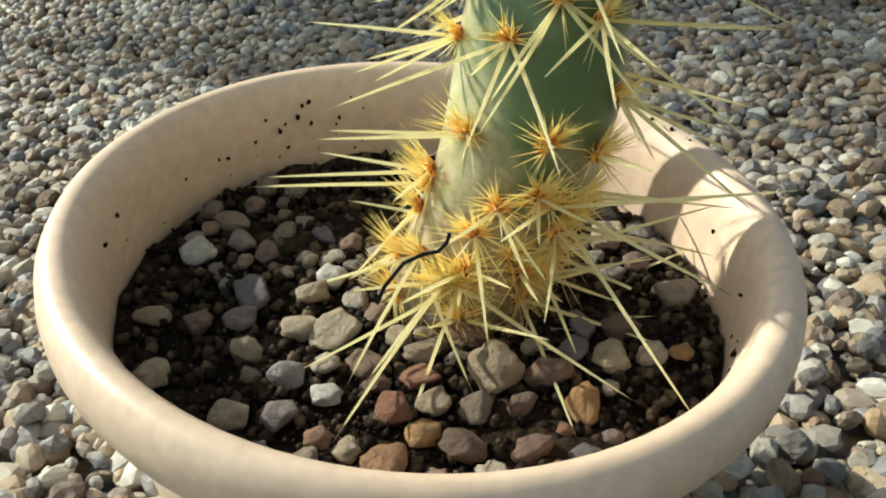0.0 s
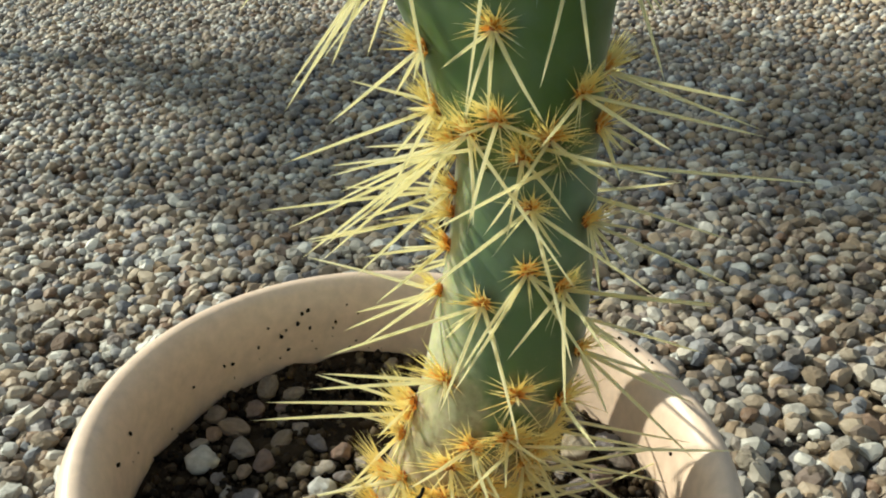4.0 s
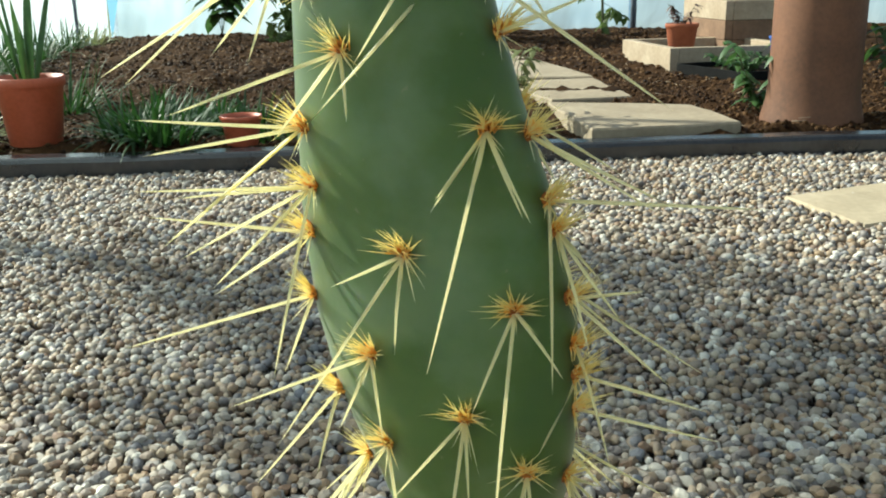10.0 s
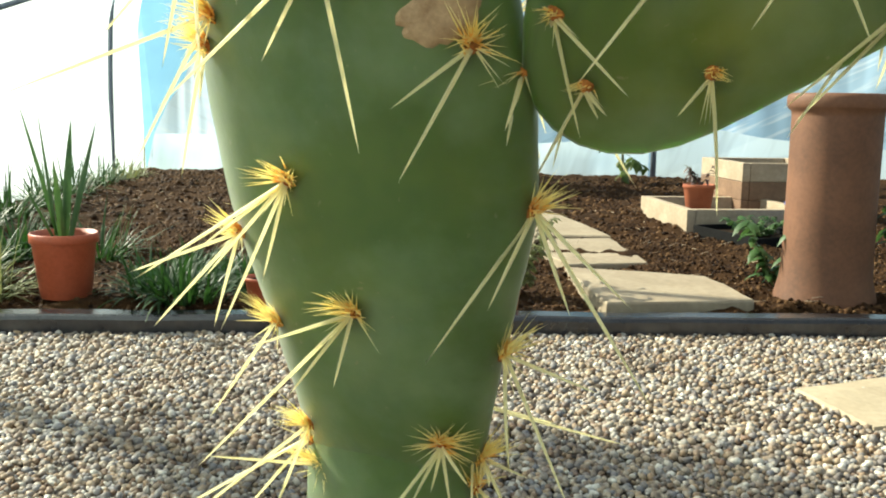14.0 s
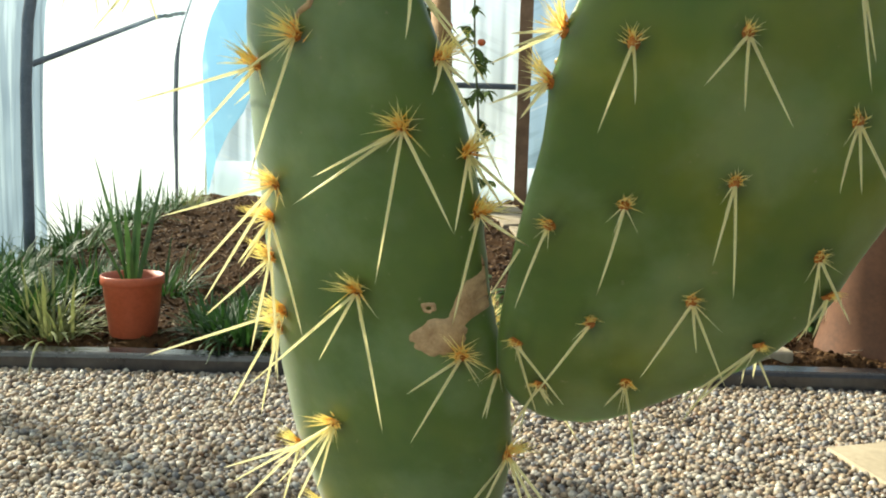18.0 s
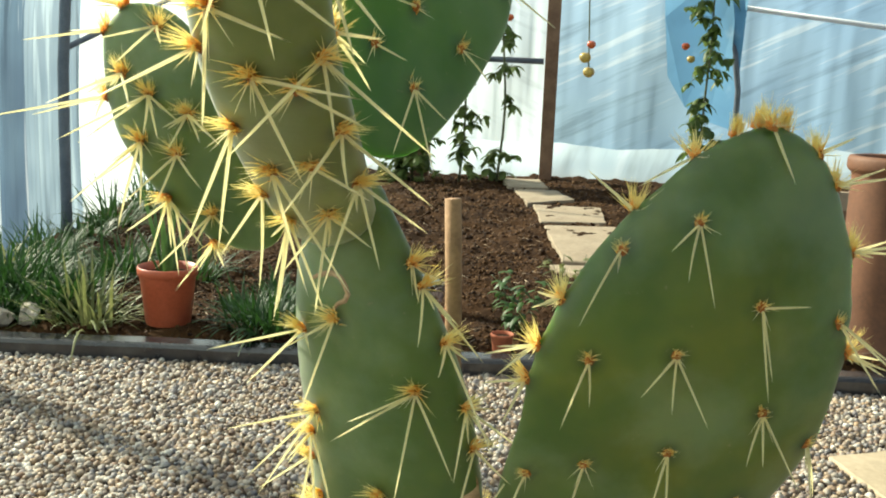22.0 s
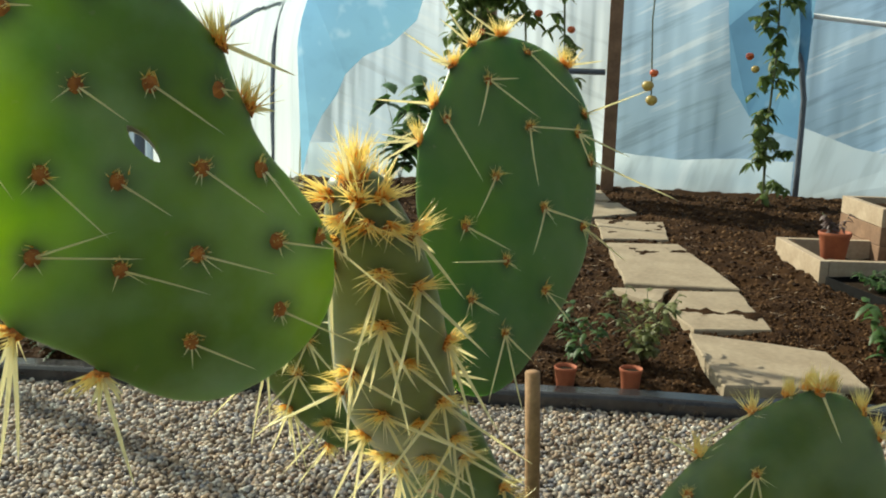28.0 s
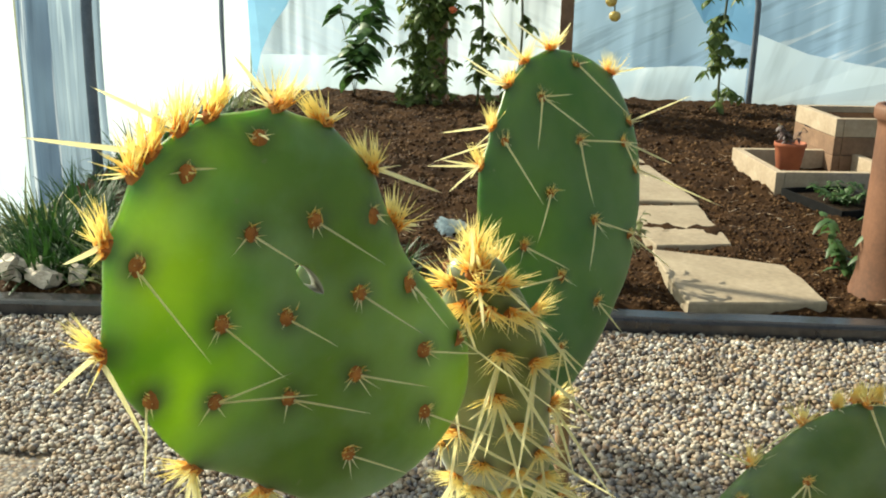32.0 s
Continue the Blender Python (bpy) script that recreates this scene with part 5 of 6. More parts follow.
def plastic_pot(name, x, y, r, h, mat, label, group=""):
    ob = holder(name, x, y, stand(x, y) - 0.005, label, "plant pot", group)
    t = 0.0022 + r * 0.02
    vs, fs = lathe([(r * 0.70, 0), (r * 0.74, 0.004), (r * 0.93, h * 0.84), (r * 0.95, h * 0.85), (r * 1.0, h * 0.86), (r * 1.0, h * 0.985), (r * 0.985, h), (r - t, h), (r * 0.93 - t, h * 0.86), (r * 0.8, h * 0.5)], 40, 0.01, 3)
    part("pot_wall", mesh_of("pot_wall", vs, fs, mat), ob)
    vs, fs = lathe([(0.0005, h * 0.86), (r * 0.5, h * 0.87), (r * 0.9, h * 0.86)], 24)
    part("compost", mesh_of("compost", vs, fs, M_COMPOST), ob, "dark compost")
    return ob


def tuft(name, x, y, n, length, width, mat, label, category, spread=0.6, z=None, seed=0, base=0.04, bend=0.5, group=""):
    r_ = random.Random(seed)
    z = stand(x, y) - 0.01 if z is None else z
    pieces = []
    for _ in range(n):
        a = r_.uniform(0, 6.283)
        q = base * math.sqrt(r_.random())
        d = (math.cos(a) * spread * r_.random(), math.sin(a) * spread * r_.random(), 1)
        pieces.append(blade((q * math.cos(a), q * math.sin(a), 0), d, length * r_.uniform(0.5, 1.1), width * r_.uniform(0.7, 1.2), bend * r_.uniform(0.3, 1.4), 5))
    ob = tagged(new(name, mesh_of(name, *joined(pieces), mat)), label, category, group)
    ob.matrix_basis = pose(x, y, z)
    return ob


def leafy(name, x, y, z, height, n, leaf, mat, label, category, seed=0, spread=0.12, stems=5, broad=0.30):
    """A plant with several bent stems that carry many small leaves."""
    r_ = random.Random(seed)
    ob = holder(name, x, y, z, label, category)
    st, lv = [], []
    for i in range(stems):
        a = r_.uniform(0, 6.283)
        pts = [Vector((spread * t * math.cos(a) + 0.03 * noise.noise(Vector((seed, i, t * 3))), spread * t * math.sin(a) + 0.03 * noise.noise(Vector((i, seed, t * 3))), height * t * r_.uniform(0.96, 1.0))) for t in [j / 8 for j in range(9)]]
        st.append(tube(pts, 0.004 if height > 0.5 else 0.002, 6, 0.5))
        for _ in range(n // stems):
            t = r_.uniform(0.15, 1.0) * 8
            p = pts[int(t)].lerp(pts[min(8, int(t) + 1)], t % 1)
            b = r_.uniform(0, 6.283)
            lv.append(blade(p, (math.cos(b), math.sin(b), r_.uniform(-0.3, 0.7)), leaf * r_.uniform(0.6, 1.3), leaf * broad, 1.1, 3))
    part("stem", mesh_of("stem", *joined(st), M_STEM), ob)
    tagged(part("leaves", mesh_of("leaves", *joined(lv), mat), ob), kind="stuff")
    return ob


plastic_pot("plant_pot", -1.185, 2.50, 0.100, 0.20, M_PLASTIC_POT, "orange plastic flower pot with a spiky plant behind the edging")
tuft("spiky_plant", -1.185, 2.50, 7, 0.40, 0.020, M_LEAF, "upright spiky green leaves growing from the orange pot", "plant", 0.5, stand(-1.15, 2.50) + 0.165, 4, 0.03, 0.15)
plastic_pot("plant_pot", -0.57, 2.50, 0.062, 0.09, M_PLASTIC_POT, "low orange plastic pot beside the edging")
plastic_pot("plant_pot", -0.30, 2.62, 0.07, 0.10, M_TERRA, "small terracotta pot with a purple-leaved plant")
plastic_pot("plant_pot", -0.04, 2.48, 0.038, 0.082, M_TERRA, "small empty terracotta pot beside the edging", "small terracotta pots")
plastic_pot("plant_pot", 0.175, 2.50, 0.038, 0.082, M_TERRA, "small terracotta pot with a sprouting plant", "small terracotta pots")
leafy("purple_plant", -0.30, 2.62, stand(-0.3, 2.62) + 0.08, 0.13, 60, 0.03, M_LEAF_DARK, "small purple-grey leafy plant in the terracotta pot", "plant", 5, 0.06)
leafy("green_plant", 0.0, 2.74, stand(0, 2.74), 0.20, 80, 0.05, M_LEAF, "low green leafy plant behind the small pots", "plant", 6, 0.10, 7)
leafy("pale_plant", 0.22, 2.80, stand(0.22, 2.80), 0.26, 150, 0.05, M_LEAF_PALE, "bushy pale green plant behind the small pots", "plant", 7, 0.14, 12)
r_ = random.Random(63)
spots = [(-1.45, 2.46, 0.34), (-1.62, 2.55, 0.30), (-1.82, 2.50, 0.28), (-0.90, 2.55, 0.26), (-0.80, 2.48, 0.22), (-1.95, 2.8, 0.36), (-0.6, 2.78, 0.2)]
spots += [(r_.uniform(-2.2, -1.35), r_.uniform(2.45, 3.3), r_.uniform(0.2, 0.36)) for _ in range(14)] + [(west_x(y) + 0.25, y, r_.uniform(0.2, 0.4)) for y in (3.5, 3.9, 4.3, 4.8, 5.3, 5.9, 6.6)]
spots += [(r_.uniform(-1.0, -0.4), r_.uniform(2.6, 3.0), r_.uniform(0.10, 0.2)) for _ in range(6)]
for i, (x, y, l) in enumerate(spots):
    tuft("grass_tuft", x, y, 95, l * 0.8, 0.0074, M_GRASS if i % 9 else M_LEAF_PALE, "tuft of long green grass beside the edging", "grass", 1.1, None, 30 + i, 0.10, 1.3, "grass tufts")
r_ = random.Random(64)
straw = []
for _ in range(420):
    x, y = r_.uniform(-2.2, 2.0), r_.uniform(2.5, 5.5)
    if y > kerb_y(x) + 0.08:
        a = r_.uniform(0, 6.283)
        straw.append(tube([(x, y, soil_z(x, y) + 0.006), (x + 0.04 * math.cos(a), y + 0.04 * math.sin(a), soil_z(x, y) + r_.uniform(0.004, 0.02))], 0.0012, 4))
tagged(part("straw", mesh_of("straw", *joined(straw), M_WOOD), soil, "scattered bits of dry straw"), kind="stuff")

# chimney pot
cx, cy = 1.245, 2.80
ch = holder("chimney_pot", cx, cy, stand(cx, cy) - 0.03, "tall weathered brown clay chimney pot with a flared foot", "chimney pot")
vs, fs = lathe([(0.165, 0), (0.168, 0.012), (0.160, 0.05), (0.146, 0.11), (0.142, 0.2), (0.141, 0.45), (0.141, 0.66)], 64, 0.006, 4)
part("clay_body", mesh_of("clay_body", vs, fs, M_CHIMNEY), ch)
vs, fs = lathe([(0.141, 0.64), (0.143, 0.655), (0.153, 0.662), (0.158, 0.672), (0.158, 0.698), (0.152, 0.710), (0.136, 0.712), (0.125, 0.705), (0.122, 0.66), (0.122, 0.40)], 64, 0.006, 4)
part("rolled_rim", mesh_of("rolled_rim", vs, fs, M_CHIMNEY), ch)

# stepping stones: each an irregular flat slab
SLABS = [[(0.41, 3.14), (0.90, 3.0), (0.95, 2.58), (0.47, 2.49)], [(0.42, 3.90), (0.70, 3.95), (0.75, 3.27), (0.44, 3.19), (0.34, 3.52)], [(0.08, 5.10), (0.51, 5.19), (0.72, 4.02), (0.18, 3.99)],
         [(0.0, 6.03), (0.46, 6.04), (0.46, 5.33), (0.06, 5.24)], [(-0.17, 6.91), (0.16, 6.96), (0.29, 6.42), (-0.05, 6.1)], [(0.11, 3.86), (0.38, 3.92), (0.30, 3.58)], [(-0.3, 7.7), (0.02, 7.75), (0.1, 7.1), (-0.22, 7.05)]]


def slab(points, top, thick, mat, label, group):
    cx_, cy_ = sum(p[0] for p in points) / len(points), sum(p[1] for p in points) / len(points)
    ring = []
    for i, p in enumerate(points):
        q = points[(i + 1) % len(points)]
        for t in (0, 0.2, 0.4, 0.6, 0.8):
            x, y = p[0] + (q[0] - p[0]) * t, p[1] + (q[1] - p[1]) * t
            ring.append((x + 0.014 * noise.noise(Vector((x * 9, y * 9, 1))), y + 0.014 * noise.noise(Vector((x * 9, y * 9, 5)))))
    vs, fs, k = [], [], len(ring)
    for s, z in ((1.0, -thick), (1.0, -0.006), (0.985, 0.0), (0.6, 0.002), (0.2, 0.0)):
        for x, y in ring:
            x2, y2 = cx_ + (x - cx_) * s, cy_ + (y - cy_) * s
            vs.append((x2 - cx_, y2 - cy_, z + 0.003 * noise.noise(Vector((x2 * 6, y2 * 6, 2)))))
    for j in range(4):
        for i in range(k):
            q = (i + 1) % k
            fs.append((j * k + i, j * k + q, (j + 1) * k + q, (j + 1) * k + i))
    fs.append(tuple(range(4 * k, 5 * k)))
    me = mesh_of("stepping_stone", vs, fs, mat)
    me.polygons.foreach_set("use_smooth", [False] * len(me.polygons))
    ob = tagged(new("stepping_stone", me), label, "paving slab", group)
    ob.matrix_basis = pose(cx_, cy_, top)
    return ob


for s in SLABS:
    slab(s, 0.075, 0.05, M_SLAB, "pale irregular stone slab laid as a stepping stone", "stepping stones on the soil")
slab([(0.83, 1.85), (1.12, 1.98), (1.30, 1.72), (0.90, 1.58)], 0.010, 0.04, M_SLAB_WARM, "flat tan sandstone slab set in the gravel", "")

# timber raised beds
bed = holder("raised_bed", 1.44, 4.80, stand(1.44, 4.80) - 0.01, "low raised bed of pale sawn timber", "raised bed", rz=8)
for nm, x, y, sx, sy in (("side_board", -0.32, 0.0, 0.045, 0.72), ("side_board", 0.32, 0.0, 0.045, 0.72), ("end_board", 0.0, -0.33, 0.59, 0.045), ("end_board", 0.0, 0.33, 0.59, 0.045)):
    part(nm, from_bm(nm, board(sx, sy, 0.12), M_WOOD), bed, "", pose(x, y, 0.06))
tall = holder("planter_box", 1.83, 5.35, stand(1.83, 5.35) - 0.01, "tall planter box of stacked timber boards", "planter", rz=8)
for lv, mt in ((0, M_WOOD_DARK), (1, M_WOOD_DARK), (2, M_WOOD)):
    for nm, x, y, sx, sy in (("side_board", -0.26, 0.0, 0.045, 0.6), ("side_board", 0.26, 0.0, 0.045, 0.6), ("end_board", 0.0, -0.277, 0.47, 0.045), ("end_board", 0.0, 0.277, 0.47, 0.045)):
        part(nm, from_bm(nm, board(sx, sy, 0.104), mt), tall, "", pose(x, y, 0.053 + 0.106 * lv))
part("compost", from_bm("compost", board(0.47, 0.5, 0.26), M_SOIL), tall, "dark soil filling the box", pose(0, 0, 0.15))
tp = plastic_pot("plant_pot", 1.29, 4.75, 0.085, 0.15, M_TERRA, "terracotta pot with a dry plant in the raised bed")
tp.location.z += 0.06
leafy("dry_plant", 1.29, 4.75, tp.location.z + 0.12, 0.13, 70, 0.04, M_LEAF_DARK, "dry purplish plant in the terracotta pot", "plant", 9, 0.08)
tray = holder("seed_tray", 1.42, 4.16, stand(1.42, 4.16), "black plastic tray full of small seedlings", "tray", rz=20)
for nm, x, y, sx, sy in (("tray_side", -0.17, 0, 0.008, 0.5), ("tray_side", 0.17, 0, 0.008, 0.5), ("tray_end", 0, -0.246, 0.33, 0.008), ("tray_end", 0, 0.246, 0.33, 0.008)):
    part(nm, from_bm(nm, board(sx, sy, 0.07, 0.002), M_BLACK), tray, "", pose(x, y, 0.035))
part("compost", from_bm("compost", board(0.325, 0.48, 0.04), M_COMPOST), tray, "dark compost", pose(0, 0, 0.026))
leafy("seedlings", 1.42, 4.16, stand(1.42, 4.16) + 0.042, 0.085, 420, 0.032, M_LEAF, "green seedlings growing in the black tray", "plant", 12, 0.15, 34)
tub = holder("blue_tub", 1.69, 4.25, stand(1.69, 4.25), "blue plastic tub standing on the soil", "tub")
part("tub_wall", mesh_of("tub_wall", *lathe([(0.0, 0.002), (0.08, 0), (0.085, 0.005), (0.10, 0.17), (0.106, 0.175), (0.106, 0.185), (0.098, 0.183), (0.085, 0.03), (0.0, 0.028)], 32), M_BLUE), tub)
leafy("weed", 1.12, 2.92, stand(1.12, 2.92), 0.24, 60, 0.07, M_LEAF, "broad-leaved green weed beside the chimney pot", "plant", 14, 0.12, 5)
leafy("weed", 1.55, 2.8, stand(1.55, 2.8), 0.32, 80, 0.07, M_LEAF, "broad-leaved green weed beside the chimney pot", "plant", 15, 0.12, 6)

# rubble at the left end of the edging
rub = [from_bm("rubble_stone", pebble_shape(50 + i, 2, 0.6), M_ROCK) for i in range(3)]
for i, (x, y, s) in enumerate(((-1.74, 2.37, 0.12), (-1.64, 2.41, 0.09), (-1.86, 2.38, 0.13), (-1.80, 2.47, 0.10), (-1.60, 2.47, 0.06))):
    ob = tagged(new("rubble_stone", rub[i % 3]), "rough pale lump of rubble behind the edging", "stone", "rubble heap")
    ob.matrix_basis = Matrix.LocRotScale((x, y, stand(x, y) + s * 0.28), Euler((i, i * 2, i)), (s, s * 0.8, s * 0.7))

# posts, hoops, rail and brace of the tunnel
def post(x, y, h, w, label):
    ob = tagged(new("wooden_post", from_bm("wooden_post", board(w, w * 0.8, h, 0.006), M_WOOD_DARK)), label, "post")
    ob.matrix_basis = pose(x, y, h / 2 + 0.0)
    return ob


post(0.068, 7.95, 2.6, 0.115, "upright brown wooden post standing in the soil")
post(-1.06, 7.95, 2.6, 0.17, "upright pale wooden post behind the tomato plants")


def hoop(points, r, label):
    return tagged(new("tunnel_hoop", mesh_of("tunnel_hoop", *tube(points, r, 10), M_PIPE)), label, "hoop", "tunnel hoops")


ZS = (0, 0.3, 0.6, 0.9, 1.2, 1.5, 1.8, 2.05, 2.3)
for y, r in ((0.4, 0.028), (3.95, 0.028)):
    x0 = west_x(y) + 0.13
    hoop([(x0 + 0.7 * (z / 2.3) ** 5, y, z) for z in ZS], r, "dark steel tunnel hoop against the film")
hoop([(-2.72 + 0.25 * (z / 2.3) ** 4, 7.05, z) for z in ZS], 0.019, "thin dark steel upright at the corner of the tunnel")
hoop([(1.68 - 0.42 * max(0, (z - 0.85) / 1.4) ** 1.5, 8.0, z) for z in ZS], 0.026, "dark steel hoop of the end wall")
tagged(new("brace_bar", mesh_of("brace_bar", *tube([(west_x(3.95) + 0.13, 3.95, 0.98), (-2.66, 7.0, 1.60)], 0.016, 8), M_PIPE)), "thin diagonal steel brace between hoops", "brace")
tagged(new("cross_bar", mesh_of("cross_bar", *tube([(-0.98, 7.9, 1.093), (0.0, 7.9, 1.082)], 0.026, 8), M_PIPE)), "dark horizontal bar fixed between the two posts", "bar")
tagged(new("rail", mesh_of("rail", *tube([(1.58, 7.98, 1.60), (4.3, 7.9, 1.30)], 0.022, 8), M_RAIL)), "white horizontal rail along the end wall", "rail")


# tomato plants tied up near the end wall
def tomato(x, y, h, n, seed, fruits, label, dens=1.0, z0=None):
    r_ = random.Random(seed)
    ob = holder("tomato_plant", x, y, stand(x, y), label, "tomato plant")
    pts = [Vector((0.07 * noise.noise(Vector((seed, t * 2.0, 0))), 0.05 * noise.noise(Vector((0, t * 2.0, seed))), h * t)) for t in [j / 12 for j in range(13)]]
    part("stem", mesh_of("stem", *tube(pts, 0.011, 8, 0.6), M_STEM), ob)
    tw, lv = [], []
    for _ in range(n):
        t = r_.random() ** 0.9 * 11.9
        p = pts[int(t)].lerp(pts[int(t) + 1], t % 1)
        a = r_.uniform(0, 6.283)
        d = Vector((math.cos(a), math.sin(a), r_.uniform(-0.5, 0.4))).normalized()
        ln = r_.uniform(0.07, 0.22) * dens
        end = p + d * ln + Vector((0, 0, -0.03))
        tw.append(tube([p, p + d * ln * 0.5, end], 0.0025, 5, 0.5))
        for _ in range(8):
            q = p.lerp(end, r_.uniform(0.35, 1.05))
            b = r_.uniform(0, 6.283)
            lv.append(blade(q, (math.cos(b), math.sin(b), r_.uniform(-0.9, 0.3)), r_.uniform(0.06, 0.13), 0.036, 0.9, 3))
    tagged(part("twigs", mesh_of("twigs", *joined(tw), M_STEM), ob), kind="stuff")
    tagged(part("leaves", mesh_of("leaves", *joined(lv), M_LEAF_VINE), ob), kind="stuff")
    for fx, fy, fz, red in fruits:
        part("tomato", mesh_of("tomato", *lathe([(0.001, -0.03), (0.016, -0.027), (0.029, -0.014), (0.034, 0.0), (0.031, 0.014), (0.02, 0.025), (0.006, 0.027), (0.001, 0.024)], 16), M_TOMATO if red else M_TOMATO_GREEN), ob, "", pose(fx, fy, fz))
    return ob


tomato(1.34, 7.5, 2.3, 66, 3, [(-0.2, 0, 1.2, 1), (-0.15, 0.0, 1.1, 0)], "tall sparse tomato plant climbing at the end wall")
tomato(-1.06, 7.5, 2.4, 330, 4, [(0.14, -0.2, 1.2, 1), (-0.1, -0.24, 1.0, 1), (0.2, -0.2, 0.8, 1), (0.05, -0.24, 1.35, 1), (0.22, -0.1, 1.05, 1)], "bushy tomato plant with red fruit tied to a post", 1.5)
tomato(-0.66, 7.5, 2.4, 48, 5, [(0.1, -0.1, 1.5, 1), (0.0, -0.1, 1.2, 1)], "sparse tomato plant with red fruit near the end wall")
tomato(-0.34, 7.5, 2.4, 26, 6, [(0.05, -0.1, 1.35, 1)], "bare-stemmed tomato plant near the end wall")
leafy("pepper_plant", -1.72, 7.5, stand(-1.72, 7.5), 0.92, 70, 0.21, M_LEAF, "dark green broad-leaved plant near the end wall", "plant", 19, 0.22, 5, 0.46)
# a hanging truss of ripening tomatoes
tr = holder("tomato_truss", 0.215, 3.43, 0.985, "hanging truss of ripening tomatoes on a thin vine", "tomatoes")
part("vine", mesh_of("vine", *tube([(0.02, 0, 1.95), (0.01, 0, 0.7), (-0.01, 0, 0.3), (0, 0, 0.1), (0.005, 0, -0.01)], 0.003, 6), M_STEM), tr)
for fx, fz, red, s in ((0.006, -0.02, 0, 1.0), (-0.012, 0.038, 0, 1.0), (0.01, 0.09, 1, 0.75)):
    part("tomato", mesh_of("tomato", *[[Vector(v) * 0.72 * s for v in lathe([(0.001, -0.03), (0.016, -0.027), (0.029, -0.014), (0.034, 0.0), (0.031, 0.014), (0.02, 0.025), (0.006, 0.027), (0.001, 0.024)], 16)[0]],
                             lathe([(1, i) for i in range(8)], 16)[1]], M_TOMATO if red else M_TOMATO_GREEN), tr, "", pose(fx, 0, fz))


# a crumpled scrap of white film on the soil
b_ = pebble_shape(55, 4, 0.7)
for v in b_.verts:
    v.co *= 1 + 0.5 * noise.noise(v.co * 7)
    v.co.z *= 0.55
scrap = tagged(new("film_scrap", from_bm("film_scrap", b_, M_SKIRT)), "crumpled scrap of white plastic film on the soil", "plastic scrap")
scrap.matrix_basis = Matrix.LocRotScale((-0.42, 3.35, soil_z(-0.42, 3.35) + 0.03), Euler((0.3, 0.2, 1.0)), (0.14, 0.10, 0.12))

# an unseen tree added outside, so that its crown shades a part of the gravel
def tree(x, y, z, spread, tall, n, seed, label):
    r_ = random.Random(seed)
    ob = holder("tree", x, y, -0.03, label, "tree")
    part("trunk", mesh_of("trunk", *tube([(0.03 * math.sin(3 * t), 0.04 * math.sin(4 * t), (z + 0.2) * t) for t in [i / 8 for i in range(9)]], 0.07, 10, 0.5), M_BARK), ob)
    limbs, lv = [], []
    for i in range(26):
        a, b = r_.uniform(0, 6.283), r_.gauss(0, 0.5)
        end = Vector((math.cos(a) * spread * r_.uniform(0.4, 1.0), math.sin(a) * spread * r_.uniform(0.4, 1.0), z + tall * b))
        start = Vector((0, 0, z * r_.uniform(0.8, 1.0)))
        limbs.append(tube([start, start.lerp(end, 0.5) + Vector((0, 0, 0.06)), end], 0.022, 6, 0.3))
        for _ in range(n // 26):
            q = start.lerp(end, r_.uniform(0.4, 1.05)) + Vector((r_.gauss(0, 0.15), r_.gauss(0, 0.15), r_.gauss(0, 0.12)))
            c = r_.uniform(0, 6.283)
            lv.append(blade(q, (math.cos(c), math.sin(c), r_.uniform(-0.6, 0.4)), r_.uniform(0.09, 0.16), 0.03, 0.6, 2))
    tagged(part("limbs", mesh_of("limbs", *joined(limbs), M_BARK), ob), kind="stuff")
    tagged(part("crown", mesh_of("crown", *joined(lv), M_LEAF), ob), kind="stuff")


tree(-4.90, 3.58, 4.05, 0.55, 0.34, 1050, 8, "unseen leafy tree added outside the tunnel to shade the gravel")


# ---- gravel stones ----
near_shapes = [from_bm("gravel_stone", chip_shape(70 + i, 2, 5, (0.34, 0.46)), M_GRAVEL_ONE, False) for i in range(8)]
ico = []
for i in range(10):
    b_ = chip_shape(90 + i, 2, 5, (0.34, 0.46))
    ico.append((np.array([v.co[:] for v in b_.verts]), np.array([[v.index for v in f.verts] for f in b_.faces])))
    b_.free()
lump = []
for i in range(6):
    b_ = chip_shape(120 + i, 1, 4, (0.34, 0.46))
    lump.append((np.array([v.co[:] for v in b_.verts]), np.array([[v.index for v in f.verts] for f in b_.faces])))
    b_.free()
gen = np.random.default_rng(3)


def in_pot(x, y):
    return math.hypot(x + 0.012, y - 0.008) < 0.098


def on_gravel(x, y):
    return not (in_pot(x, y) or y > kerb_y(x) - 0.03 or (0.9 < x < 1.22 and 1.66 < y < 1.86))


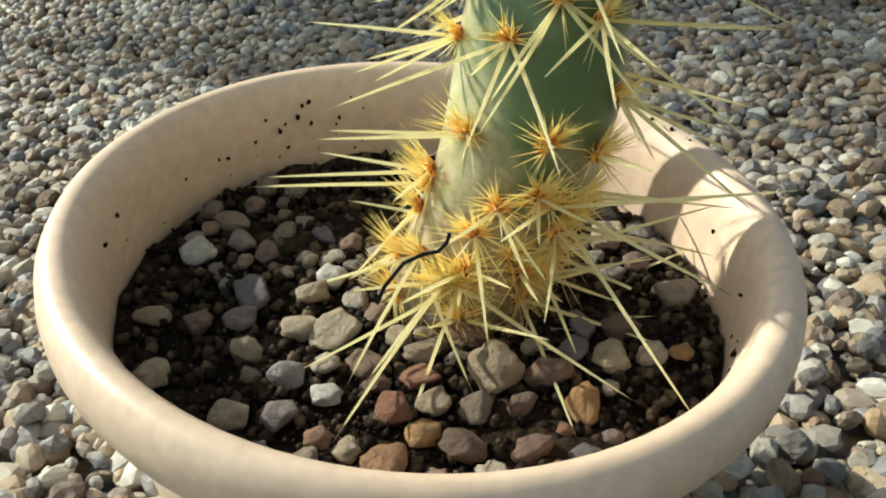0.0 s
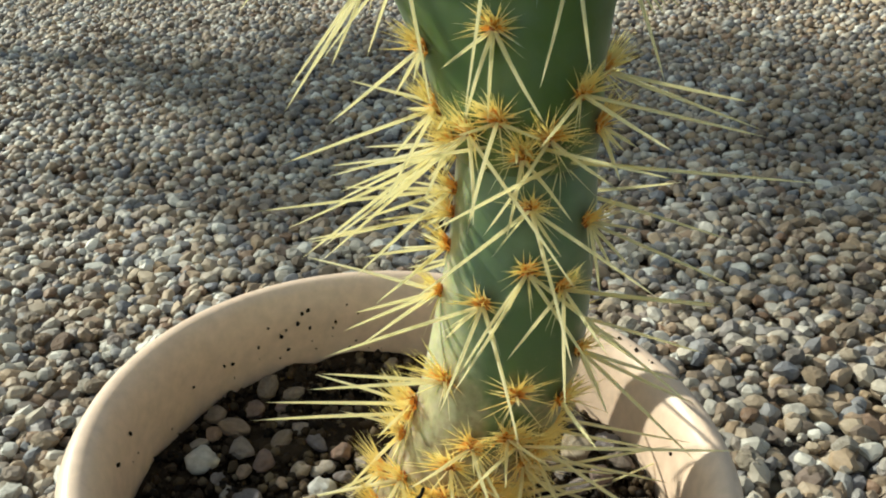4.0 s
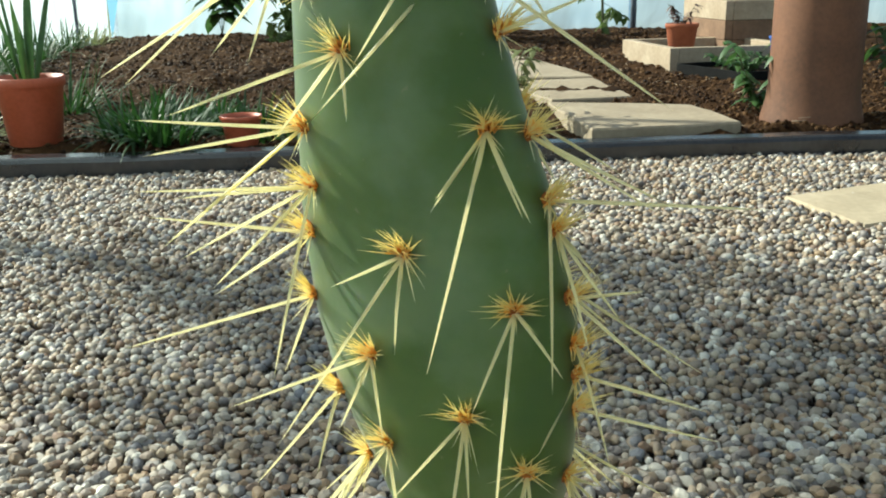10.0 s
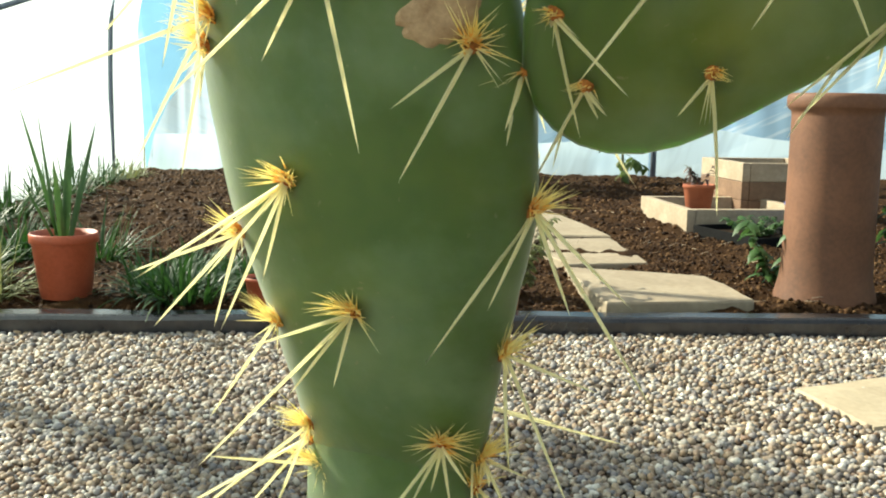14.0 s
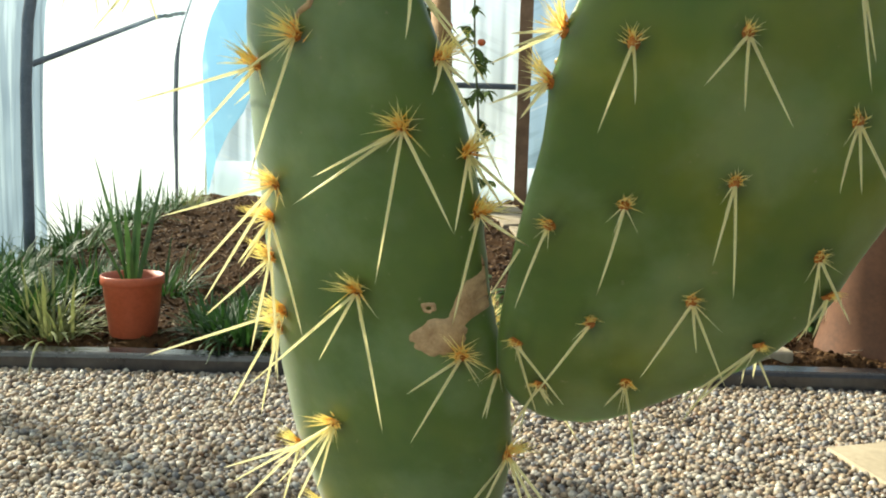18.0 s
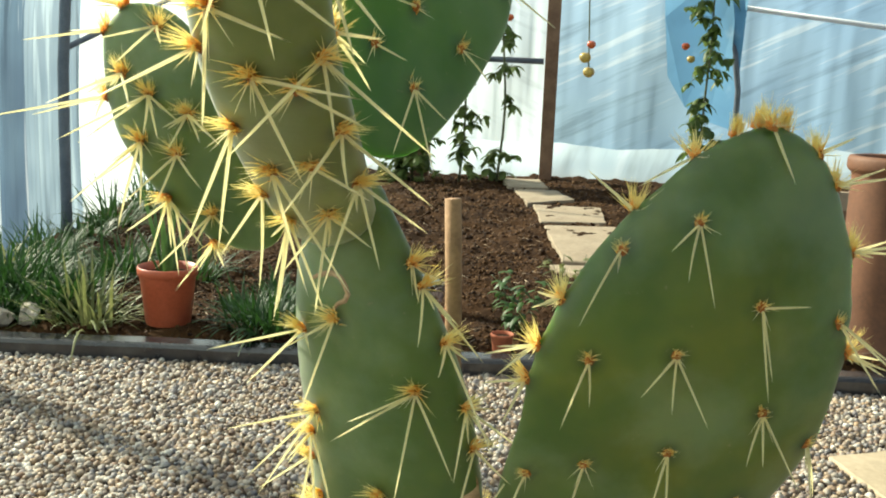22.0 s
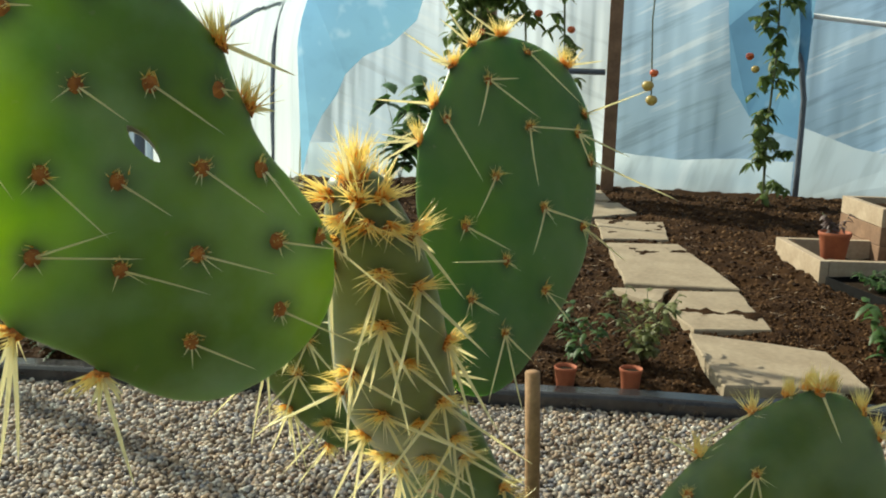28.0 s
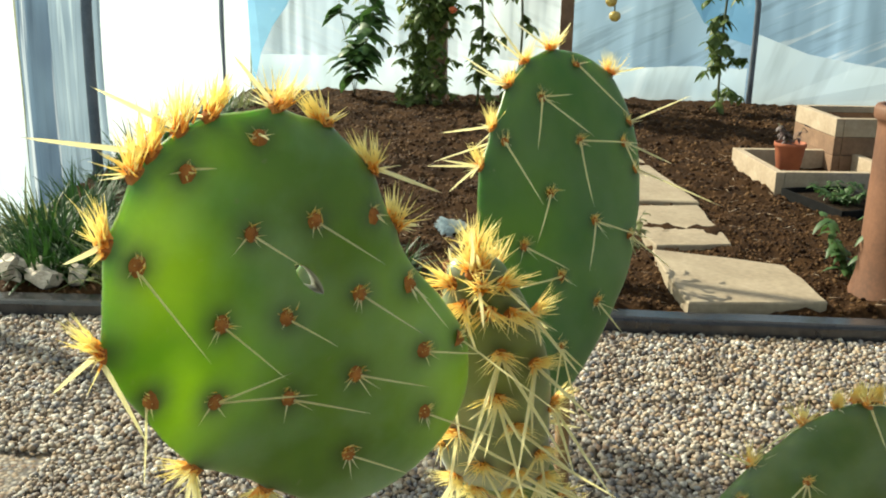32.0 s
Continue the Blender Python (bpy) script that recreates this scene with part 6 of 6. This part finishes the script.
def stones_over(name, x0, x1, y0, y1, step, size, shapes, label, keep=None, rest=None, mat=None, owner=None):
    """Loose gravel over a stretch of floor, as one mesh."""
    V, F, base = [], [], 0
    for gx in np.arange(x0, x1, step):
        for gy in np.arange(y0, y1, step):
            x, y = gx + gen.uniform(-0.5, 0.5) * step, gy + gen.uniform(-0.5, 0.5) * step
            if not (keep or on_gravel)(x, y):
                continue
            sv, sf = shapes[gen.integers(len(shapes))]
            k = size * gen.uniform(0.55, 1.5)
            a, b = gen.uniform(0, 6.283), gen.uniform(-0.5, 0.5)
            ca, sa, cb, sb = math.cos(a), math.sin(a), math.cos(b), math.sin(b)
            p = sv * (k * gen.uniform(0.95, 1.3), k * gen.uniform(0.75, 1.0), k * gen.uniform(0.65, 0.95))
            p = np.stack([p[:, 0] * cb + p[:, 2] * sb, p[:, 1], p[:, 2] * cb - p[:, 0] * sb], 1)
            p = np.stack([p[:, 0] * ca - p[:, 1] * sa, p[:, 0] * sa + p[:, 1] * ca, p[:, 2]], 1)
            V.append(p + (x, y, (rest(x, y) if rest else 0.0) + gen.uniform(-0.38, 0.25) * size))
            F.append(sf + base)
            base += len(sv)
    V, F = np.concatenate(V), np.concatenate(F)
    me = bpy.data.meshes.new(name)
    me.vertices.add(len(V))
    me.vertices.foreach_set("co", V.ravel().astype(np.float32))
    me.loops.add(F.size)
    me.loops.foreach_set("vertex_index", F.ravel().astype(np.int32))
    me.polygons.add(len(F))
    me.polygons.foreach_set("loop_start", np.arange(0, F.size, 3, dtype=np.int32))
    me.polygons.foreach_set("use_smooth", np.full(len(F), shapes is not ico))
    me.materials.append(mat or M_GRAVEL)
    me.update(calc_edges=True)
    ob = new(name, me)
    ob.parent = owner or gravel
    return tagged(ob, label, kind="stuff")


stones_over("loose_gravel", -0.75, 0.75, -0.1, 0.75, 0.0098, 0.0125, ico, "loose brown, cream and grey gravel stones")
stones_over("loose_gravel", -1.15, 1.15, 0.75, 1.35, 0.0105, 0.0138, lump, "loose brown, cream and grey gravel stones")
stones_over("loose_gravel", -1.9, 1.6, 1.35, 2.7, 0.0128, 0.016, lump, "loose brown, cream and grey gravel stones")
r_ = random.Random(44)
for i in range(300):
    x, y = r_.uniform(-0.62, 0.62), r_.uniform(-0.05, 0.42)
    while in_pot(x, y):
        x, y = r_.uniform(-0.62, 0.62), r_.uniform(-0.05, 0.42)
    k = r_.uniform(0.011, 0.018)
    ob = part("gravel_stone", near_shapes[i % 8], gravel, "", Matrix.LocRotScale((x, y, 0.0065), Euler((r_.uniform(-0.4, 0.4), r_.uniform(-0.4, 0.4), r_.uniform(0, 6.28))), (k * 1.15, k * 0.9, k * 0.7)))


# clods and crumbs of soil
def inside(points, x, y):
    hit = False
    for (x0, y0), (x1, y1) in zip(points, points[1:] + points[:1]):
        if (y0 > y) != (y1 > y) and x < x0 + (y - y0) * (x1 - x0) / (y1 - y0):
            hit = not hit
    return hit


def on_soil(x, y):
    return y > kerb_y(x) + 0.06 and not any(inside(s, x, y) for s in SLABS)


stones_over("soil_clods", -2.3, 2.2, 2.2, 4.2, 0.0165, 0.016, lump, "small brown clods of soil", on_soil, lambda x, y: soil_z(x, y) - 0.003, M_CLOD, soil)
stones_over("soil_clods", -2.7, 2.8, 4.2, 7.9, 0.031, 0.028, lump, "small brown clods of soil", on_soil, lambda x, y: soil_z(x, y) - 0.006, M_CLOD, soil)
